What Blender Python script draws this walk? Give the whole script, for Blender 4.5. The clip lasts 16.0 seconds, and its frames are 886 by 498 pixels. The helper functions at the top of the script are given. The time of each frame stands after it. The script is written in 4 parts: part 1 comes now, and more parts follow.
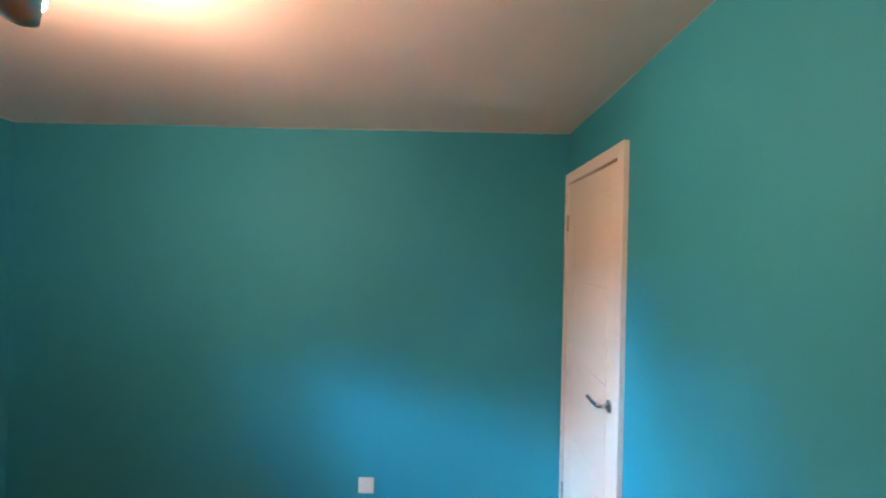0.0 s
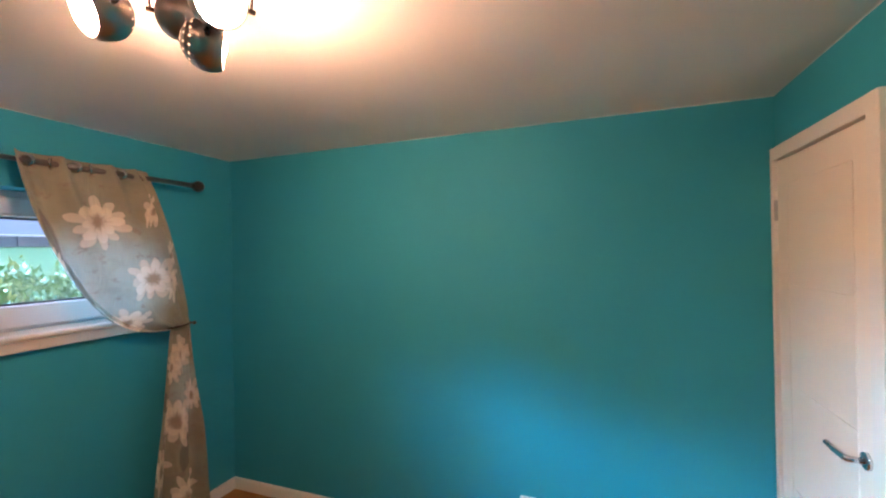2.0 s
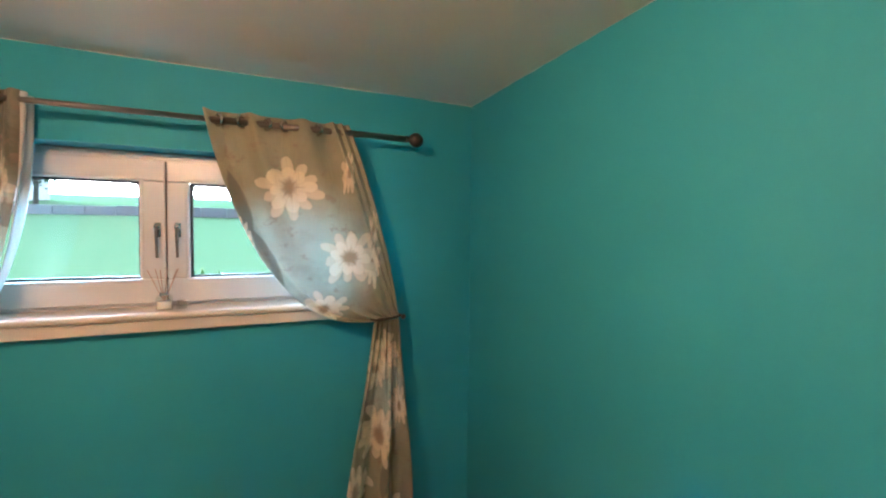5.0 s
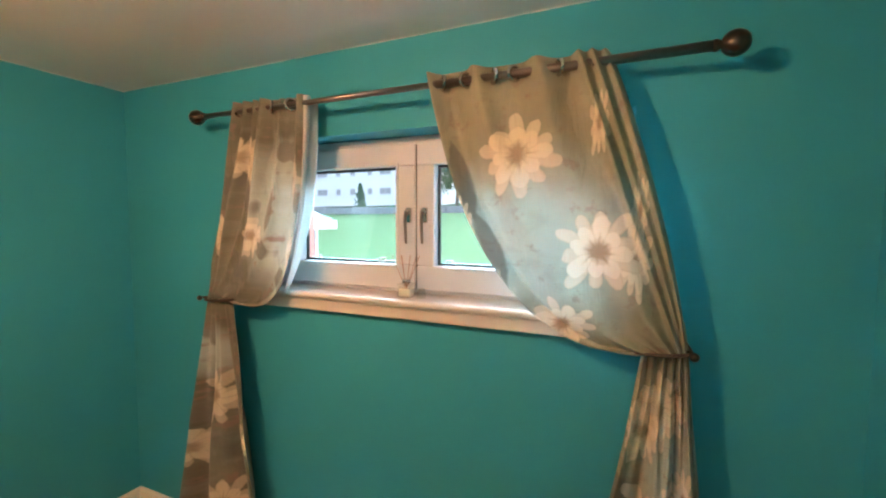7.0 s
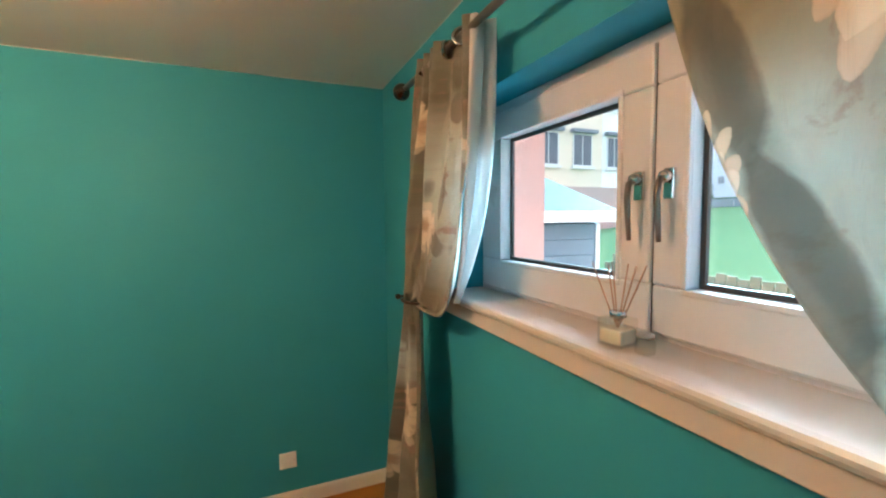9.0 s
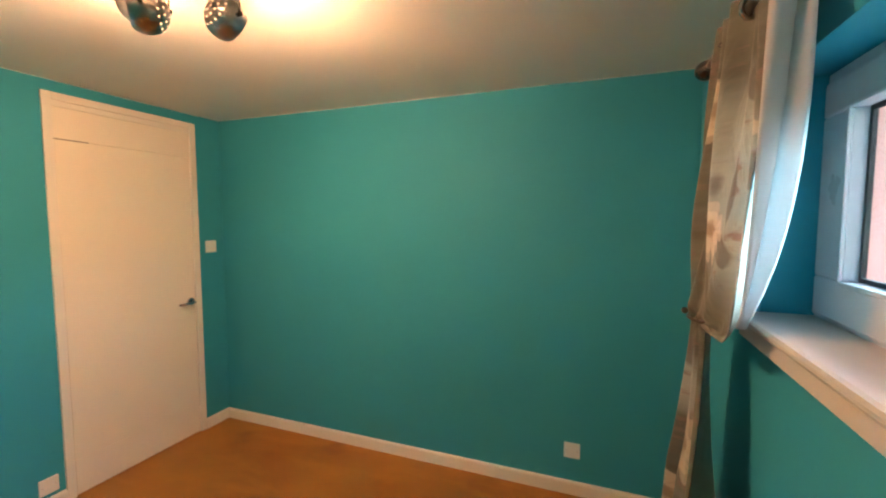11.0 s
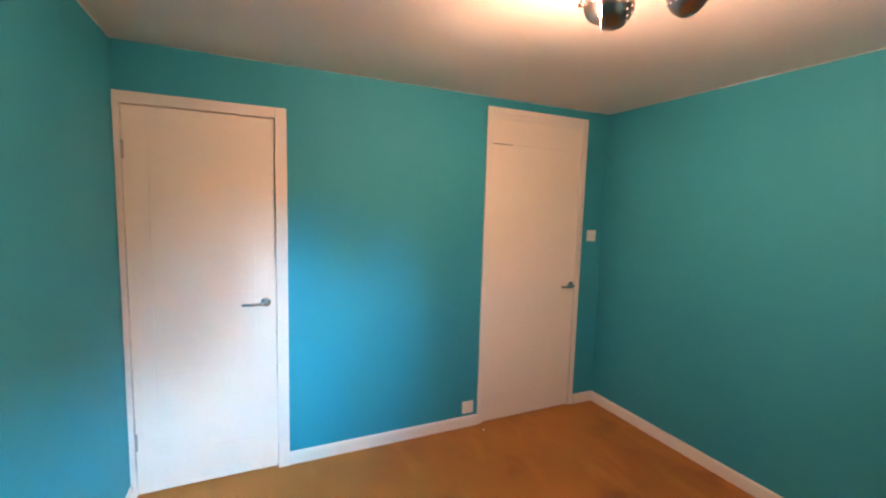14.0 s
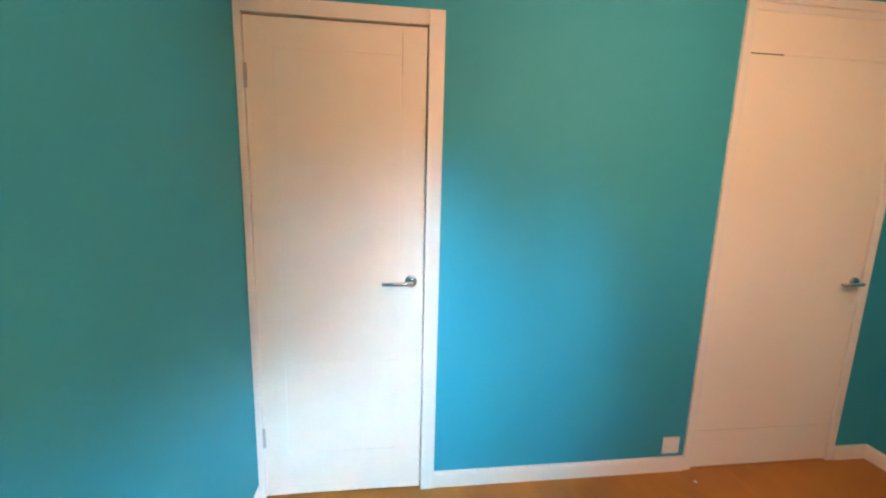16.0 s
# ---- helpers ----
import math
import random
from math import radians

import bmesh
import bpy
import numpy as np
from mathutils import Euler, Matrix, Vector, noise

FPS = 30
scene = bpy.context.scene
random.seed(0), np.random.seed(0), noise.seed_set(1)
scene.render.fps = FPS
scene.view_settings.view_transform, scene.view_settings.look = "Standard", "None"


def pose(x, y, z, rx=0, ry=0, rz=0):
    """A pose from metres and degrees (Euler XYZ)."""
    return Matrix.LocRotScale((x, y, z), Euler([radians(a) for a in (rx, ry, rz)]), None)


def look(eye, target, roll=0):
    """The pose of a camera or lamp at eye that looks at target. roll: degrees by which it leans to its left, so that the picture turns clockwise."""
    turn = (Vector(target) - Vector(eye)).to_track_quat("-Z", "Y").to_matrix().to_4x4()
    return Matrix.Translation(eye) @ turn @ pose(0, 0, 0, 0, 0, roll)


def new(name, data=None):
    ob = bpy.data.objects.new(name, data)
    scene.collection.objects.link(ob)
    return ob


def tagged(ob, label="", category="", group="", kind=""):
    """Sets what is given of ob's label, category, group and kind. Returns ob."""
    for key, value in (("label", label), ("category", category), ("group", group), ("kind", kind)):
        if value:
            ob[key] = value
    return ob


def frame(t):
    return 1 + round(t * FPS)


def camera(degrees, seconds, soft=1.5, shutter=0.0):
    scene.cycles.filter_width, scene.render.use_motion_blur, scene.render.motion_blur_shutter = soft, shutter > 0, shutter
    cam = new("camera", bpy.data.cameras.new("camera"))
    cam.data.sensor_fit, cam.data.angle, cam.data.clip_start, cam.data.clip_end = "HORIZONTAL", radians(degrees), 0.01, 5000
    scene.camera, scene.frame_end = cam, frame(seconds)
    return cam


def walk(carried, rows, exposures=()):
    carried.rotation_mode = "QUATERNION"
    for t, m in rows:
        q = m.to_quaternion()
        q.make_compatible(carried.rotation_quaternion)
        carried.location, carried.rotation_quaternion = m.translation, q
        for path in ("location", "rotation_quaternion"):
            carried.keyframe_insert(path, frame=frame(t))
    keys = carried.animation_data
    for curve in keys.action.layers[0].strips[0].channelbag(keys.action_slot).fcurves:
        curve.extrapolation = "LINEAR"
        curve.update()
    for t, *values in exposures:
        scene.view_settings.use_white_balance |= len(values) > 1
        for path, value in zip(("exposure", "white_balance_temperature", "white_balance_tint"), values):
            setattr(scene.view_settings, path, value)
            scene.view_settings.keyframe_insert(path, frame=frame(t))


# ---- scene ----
cam = camera(93.2, 16.0, soft=2.2)
PATH = [
    (0, (-0.691, 0.738, 1.606), (-0.7, 2.738, 1.61), 1.3),
    (0.5, (-0.678, 0.763, 1.622), (-0.788, 2.759, 1.676), 0.0),
    (1, (-0.674, 0.792, 1.623), (-0.994, 2.765, 1.692), -0.5),
    (1.5, (-0.7, 0.815, 1.625), (-1.235, 2.741, 1.676), -0.7),
    (2, (-0.727, 0.868, 1.62), (-1.428, 2.741, 1.63), -1.0),
    (2.5, (-0.793, 0.996, 1.635), (-1.642, 2.807, 1.634), 0.3),
    (3, (-0.891, 1.161, 1.662), (-1.913, 2.88, 1.648), 0.7),
    (5.5, (-1.217, 2.272, 1.61), (-3.178, 2.647, 1.504), 0.2),
    (6, (-1.316, 2.414, 1.603), (-3.31, 2.309, 1.486), -0.3),
    (6.5, (-1.493, 2.478, 1.572), (-3.424, 1.969, 1.464), 0.3),
    (7, (-1.709, 2.49, 1.58), (-3.542, 1.699, 1.453), 0.2),
    (7.5, (-1.916, 2.486, 1.563), (-3.502, 1.273, 1.448), -1.0),
    (8, (-2.107, 2.478, 1.568), (-3.422, 0.977, 1.438), -0.3),
    (8.5, (-2.324, 2.421, 1.545), (-3.476, 0.791, 1.413), 0.3),
    (9, (-2.501, 2.339, 1.541), (-3.284, 0.504, 1.402), -0.5),
    (11.5, (-2.716, 2.388, 1.557), (-1.751, 0.644, 1.397), 0.4),
    (12, (-2.653, 2.404, 1.559), (-1.475, 0.797, 1.386), 0.5),
    (12.5, (-2.588, 2.445, 1.547), (-1.213, 1.003, 1.382), 0.7),
    (13, (-2.537, 2.472, 1.551), (-0.988, 1.219, 1.379), 0.9),
    (13.5, (-2.517, 2.484, 1.551), (-0.817, 1.446, 1.37), 1.3),
    (14, (-2.49, 2.503, 1.54), (-0.679, 1.678, 1.338), 1.6),
    (14.5, (-2.434, 2.503, 1.506), (-0.548, 1.883, 1.261), 1.7),
    (15, (-2.239, 2.546, 1.472), (-0.314, 2.091, 1.182), 1.8),
    (15.5, (-2.003, 2.578, 1.453), (-0.059, 2.248, 1.122), 1.7),
    (16, (-1.718, 2.537, 1.433), (0.233, 2.281, 1.08), 1.6),
]
EXPOSURES = [(0, 3.05, 5060, 29), (1.7, 3.03, 5140, 30), (2.4, 3.3, 4760, 15), (3.2, 3.35, 4660, 15), (5.3, 3.45, 5310, 11), (6.3, 3.65, 5610, 14), (7.4, 3.56, 5660, 13), (8, 3.4, 5560, 12), (9.2, 3.35, 5510, 9), (11.4, 3.38, 5660, 17), (12, 3.35, 4810, 23), (12.5, 3.25, 4760, 22), (13.1, 3.1, 5110, 25), (13.7, 3.1, 5160, 27), (14.7, 3.38, 5210, 25), (15.5, 3.4, 5260, 24), (16, 3.33, 5310, 23)]
walk(cam, [(t, look(eye, target, roll)) for t, eye, target, roll in PATH], EXPOSURES)

# ---- light ----
world = bpy.data.worlds.new("sky")
scene.world = world
world.use_nodes = True
wn = world.node_tree.nodes
sky = wn.new("ShaderNodeTexSky")
sky.sky_type, sky.sun_disc = "NISHITA", False
sky.sun_elevation, sky.sun_rotation = radians(18), radians(248)
sky.air_density, sky.dust_density, sky.ozone_density = 0.4, 8.0, 0.3
wn["Background"].inputs["Strength"].default_value = 0.15
cloud_cover = wn.new("ShaderNodeHueSaturation")
cloud_cover.inputs["Saturation"].default_value = 0.4
world.node_tree.links.new(sky.outputs["Color"], cloud_cover.inputs["Color"])
world.node_tree.links.new(cloud_cover.outputs["Color"], wn["Background"].inputs["Color"])

sun = new("sun", bpy.data.lights.new("sun", "SUN"))
sun.data.energy, sun.data.angle, sun.data.color = 3.9, radians(39), (0.22, 0.90, 1.0)
sun.matrix_world = look((-28, -11.0, 8.8), (0, 0, 0))

LAMP_COLOUR, LAMP_POWER = (1.0, 0.480, 0.192), 190.0

# ---- materials ----


def material(name):
    m = bpy.data.materials.new(name)
    m.use_nodes = True
    t = m.node_tree
    return m, t, t.nodes["Principled BSDF"]


def put(t, kind, links=(), **values):
    """A node with its properties, and inputs from sockets or values by input index or name."""
    n = t.nodes.new(kind)
    for k, v in values.items():
        if k == "operation":
            n.operation = v
        elif k == "blend":
            n.data_type, n.blend_type = "RGBA", v
    for key, v in links:
        if isinstance(v, bpy.types.NodeSocket):
            t.links.new(v, n.inputs[key])
        else:
            n.inputs[key].default_value = v
    return n


def calc(t, op, a, b=0.0, c=0.0):
    return put(t, "ShaderNodeMath", ((0, a), (1, b), (2, c)), operation=op).outputs[0]


def blend(t, fac, a, b, how="MIX"):
    a = (*a, 1) if isinstance(a, tuple) and len(a) == 3 else a
    b = (*b, 1) if isinstance(b, tuple) and len(b) == 3 else b
    return put(t, "ShaderNodeMix", ((0, fac), (6, a), (7, b)), blend=how).outputs[2]


def noise_of(t, scale, detail=3.0, stretch=None, rough=0.55):
    co = t.nodes.new("ShaderNodeTexCoord").outputs["Object"]
    if stretch:
        co = put(t, "ShaderNodeMapping", (("Vector", co), ("Scale", stretch))).outputs[0]
    return put(t, "ShaderNodeTexNoise", (("Vector", co), ("Scale", scale), ("Detail", detail), ("Roughness", rough))).outputs["Fac"]


def ramp(t, fac, lo, hi):
    return put(t, "ShaderNodeMapRange", (("Value", fac), ("From Min", lo), ("From Max", hi))).outputs[0]


def surface(name, base, other, rough=0.5, metal=0.0, coarse=2.0, fine=60.0, bump=0.1, depth=0.002, spread=0.5, stretch=None, coat=0.0, shine=0.5):
    """Two-scale colour variation, uneven gloss and fine relief."""
    m, t, b = material(name)
    n1, n2 = noise_of(t, coarse, 4, stretch), noise_of(t, fine, 3, stretch)
    c = blend(t, calc(t, "MULTIPLY", ramp(t, n1, 0.3, 0.7), spread), base, other)
    c = blend(t, calc(t, "MULTIPLY", ramp(t, n2, 0.35, 0.65), spread * 0.5), c, other)
    t.links.new(c, b.inputs["Base Color"])
    t.links.new(calc(t, "MULTIPLY_ADD", n1, 0.16, rough - 0.08), b.inputs["Roughness"])
    b.inputs["Metallic"].default_value = metal
    b.inputs["Coat Weight"].default_value = coat
    b.inputs["Specular IOR Level"].default_value = shine
    if bump:
        bp = put(t, "ShaderNodeBump", (("Height", n2), ("Strength", bump), ("Distance", depth)))
        t.links.new(bp.outputs[0], b.inputs["Normal"])
    return m


WALL_PAINT = surface("turquoise wall paint", (0.040, 0.304, 0.412), (0.036, 0.284, 0.386), 0.68, coarse=1.2, fine=220, bump=0.25, depth=0.0008, shine=0.3)
CEILING_PAINT = surface("white ceiling paint", (0.70, 0.685, 0.665), (0.64, 0.625, 0.605), 0.85, coarse=1.5, fine=120, bump=0.2, depth=0.001)
GLOSS_WHITE = surface("white gloss paint", (0.75, 0.72, 0.66), (0.70, 0.67, 0.60), 0.38, coarse=3, fine=90, bump=0.06, depth=0.0006)
DOOR_PAINT = surface("white door paint", (0.78, 0.73, 0.63), (0.74, 0.69, 0.59), 0.45, coarse=2, fine=140, bump=0.08, depth=0.0005)
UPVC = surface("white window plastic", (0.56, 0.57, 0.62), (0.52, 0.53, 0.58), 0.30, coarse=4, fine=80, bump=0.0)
SILL_PAINT = surface("cream sill paint", (0.58, 0.54, 0.51), (0.53, 0.49, 0.46), 0.36, coarse=5, fine=90, bump=0.05, depth=0.0005)
PLATE = surface("white socket plastic", (0.80, 0.79, 0.76), (0.76, 0.74, 0.71), 0.35, coarse=20, fine=90, bump=0.0)
CHROME = surface("chrome", (0.62, 0.61, 0.60), (0.5, 0.49, 0.48), 0.14, 1.0, coarse=8, fine=50, bump=0.0)
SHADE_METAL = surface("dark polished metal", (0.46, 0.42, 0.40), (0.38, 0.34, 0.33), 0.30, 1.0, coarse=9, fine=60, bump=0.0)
STEEL = surface("brushed steel", (0.45, 0.44, 0.43), (0.36, 0.35, 0.34), 0.3, 1.0, coarse=8, fine=120, bump=0.05, depth=0.0004)
DARK_METAL = surface("dark bronze metal", (0.09, 0.07, 0.06), (0.05, 0.04, 0.035), 0.28, 0.85, coarse=9, fine=90, bump=0.03, depth=0.0004)
ROD_METAL = surface("gunmetal rod", (0.20, 0.18, 0.17), (0.12, 0.10, 0.10), 0.3, 0.9, coarse=6, fine=90, bump=0.0)
BLACK = surface("black rubber seal and sash gap shade", (0.02, 0.02, 0.022), (0.03, 0.03, 0.03), 0.6, coarse=9, fine=60, bump=0.0)
SLOT = surface("dark recess", (0.03, 0.03, 0.03), (0.05, 0.05, 0.05), 0.7, coarse=9, fine=60, bump=0.0)
CORD = surface("dark brown cord", (0.035, 0.022, 0.018), (0.06, 0.04, 0.03), 0.7, coarse=30, fine=300, bump=0.3, depth=0.001)
REED = surface("brown reed", (0.36, 0.22, 0.17), (0.26, 0.15, 0.11), 0.7, coarse=30, fine=200, bump=0.1, depth=0.0005)
OIL = surface("amber scent oil", (0.78, 0.73, 0.60), (0.80, 0.76, 0.66), 0.15, coarse=20, fine=60, bump=0.0)
CRUMB = surface("pale paper scrap", (0.75, 0.72, 0.66), (0.6, 0.56, 0.5), 0.8, coarse=60, fine=300, bump=0.2)
PINK_RENDER = surface("pink roughcast render", (0.58, 0.30, 0.25), (0.50, 0.25, 0.21), 0.9, coarse=3, fine=90, bump=0.6, depth=0.006)
CREAM_RENDER = surface("cream harling", (0.80, 0.68, 0.55), (0.72, 0.60, 0.48), 0.9, coarse=0.4, fine=8, bump=0.3, depth=0.02, shine=0.1)
WHITE_RENDER = surface("white harling", (0.86, 0.86, 0.87), (0.78, 0.78, 0.80), 0.9, coarse=0.3, fine=8, bump=0.3, depth=0.02, shine=0.1)
BASE_RENDER = surface("pink base render", (0.5, 0.36, 0.33), (0.42, 0.3, 0.28), 0.9, coarse=0.5, fine=8, bump=0.3, depth=0.02, shine=0.1)
FAR_GLASS = surface("dark window glass", (0.07, 0.08, 0.10), (0.12, 0.13, 0.15), 0.12, coarse=0.6, fine=5, bump=0.0)
PALE_GLASS = surface("pale window glass", (0.30, 0.29, 0.30), (0.40, 0.38, 0.38), 0.3, coarse=0.6, fine=5, bump=0.0)
FAR_FRAME = surface("white window frame", (0.7, 0.7, 0.7), (0.62, 0.62, 0.62), 0.5, coarse=2, fine=20, bump=0.0)
SLATE = surface("grey roof", (0.22, 0.24, 0.28), (0.16, 0.18, 0.21), 0.7, coarse=0.6, fine=9, bump=0.3, depth=0.02, shine=0.1)
SHED_WALL = surface("blue-grey shed paint", (0.20, 0.25, 0.32), (0.16, 0.20, 0.26), 0.7, coarse=2, fine=40, bump=0.2, depth=0.003, shine=0.1)
SHED_ROOF = surface("pale felt shed roof", (0.042, 0.054, 0.064), (0.034, 0.044, 0.054), 0.8, coarse=3, fine=60, bump=0.4, depth=0.004, shine=0.1)
FENCE_WOOD = surface("weathered fence wood", (0.20, 0.19, 0.13), (0.13, 0.14, 0.09), 0.85, coarse=3, fine=40, bump=0.4, depth=0.004)
STONE = surface("grey boundary stone", (0.25, 0.25, 0.27), (0.17, 0.18, 0.19), 0.9, coarse=0.8, fine=6, bump=0.5, depth=0.03, shine=0.1)
BARK = surface("grey-brown bark", (0.11, 0.09, 0.07), (0.07, 0.055, 0.045), 0.9, coarse=2, fine=20, bump=0.6, depth=0.02)
LEAF_DARK = surface("dark green leaf", (0.045, 0.085, 0.04), (0.07, 0.12, 0.05), 0.6, coarse=1, fine=10, bump=0.0, spread=0.9)
LEAF_LIME = surface("yellow-green leaf", (0.15, 0.21, 0.03), (0.08, 0.14, 0.03), 0.55, coarse=3, fine=20, bump=0.0, spread=0.9)
GRASS = surface("lawn grass", (0.084, 0.127, 0.068), (0.100, 0.141, 0.078), 0.85, shine=0.0, coarse=0.25, fine=6, bump=0.6, depth=0.05, spread=0.8)


def carpet_material():
    """Worn brown floor covering with broad scuffs and a few darker stains."""
    m, t, b = material("worn brown floor covering")
    big, mid, fine = noise_of(t, 1.1, 3), noise_of(t, 3.5, 4, (0.6, 1.6, 1)), noise_of(t, 380, 2)
    c = blend(t, ramp(t, big, 0.36, 0.66), (0.41, 0.172, 0.014), (0.29, 0.112, 0.009))
    c = blend(t, calc(t, "MULTIPLY", ramp(t, mid, 0.50, 0.72), 0.55), c, (0.50, 0.228, 0.026))
    c = blend(t, calc(t, "MULTIPLY", ramp(t, noise_of(t, 2.3, 2), 0.60, 0.72), 0.6), c, (0.15, 0.05, 0.015))
    c = blend(t, calc(t, "MULTIPLY", ramp(t, fine, 0.35, 0.65), 0.18), c, (0.10, 0.04, 0.01))
    t.links.new(c, b.inputs["Base Color"])
    t.links.new(calc(t, "MULTIPLY_ADD", mid, 0.2, 0.5), b.inputs["Roughness"])
    bp = put(t, "ShaderNodeBump", (("Height", fine), ("Strength", 0.3), ("Distance", 0.002)))
    t.links.new(bp.outputs[0], b.inputs["Normal"])
    return m


CARPET = carpet_material()


def glass_material(name, tint, gloss):
    m, t, b = material(name)
    t.nodes.remove(b)
    see = put(t, "ShaderNodeBsdfTransparent", (("Color", (*tint, 1)),)).outputs[0]
    shine = put(t, "ShaderNodeBsdfGlossy", (("Roughness", 0.02),)).outputs[0]
    mix = put(t, "ShaderNodeMixShader", ((0, gloss), (1, see), (2, shine))).outputs[0]
    t.links.new(mix, t.nodes["Material Output"].inputs["Surface"])
    return m


PANE_GLASS = glass_material("window glass", (0.96, 0.98, 0.98), 0.035)
JAR_GLASS = glass_material("jar glass", (0.93, 0.94, 0.92), 0.10)


def glow_material(name, colour, strength):
    m, t, b = material(name)
    b.inputs["Base Color"].default_value = (0.9, 0.88, 0.85, 1)
    b.inputs["Emission Color"].default_value = (*colour, 1)
    b.inputs["Emission Strength"].default_value = strength
    return m


BULB_GLASS = glow_material("lit bulb glass", LAMP_COLOUR, LAMP_POWER)
PERFORATION = glow_material("light through perforations", LAMP_COLOUR, 0.35)


def lining_material():
    m, t, b = material("white curtain lining")
    n = noise_of(t, 400, 2)
    t.links.new(blend(t, n, (0.66, 0.67, 0.68), (0.60, 0.61, 0.62)), b.inputs["Base Color"])
    b.inputs["Roughness"].default_value = 0.9
    glow = put(t, "ShaderNodeBsdfTranslucent", (("Color", (0.7, 0.72, 0.74, 1)),)).outputs[0]
    mix = put(t, "ShaderNodeMixShader", ((0, 0.35), (1, b.outputs[0]), (2, glow))).outputs[0]
    t.links.new(mix, t.nodes["Material Output"].inputs["Surface"])
    return m


LINING = lining_material()


def curtain_back_material():
    m, t, b = material("plain curtain back")
    n = noise_of(t, 300, 2)
    c = blend(t, n, (0.40, 0.39, 0.34), (0.34, 0.33, 0.29))
    t.links.new(c, b.inputs["Base Color"])
    b.inputs["Roughness"].default_value = 0.9
    through_it = put(t, "ShaderNodeBsdfTranslucent", (("Color", (0.75, 0.72, 0.68, 1)),)).outputs[0]
    mix = put(t, "ShaderNodeMixShader", ((0, 0.6), (1, b.outputs[0]), (2, through_it))).outputs[0]
    t.links.new(mix, t.nodes["Material Output"].inputs["Surface"])
    return m


CURTAIN_BACK = curtain_back_material()


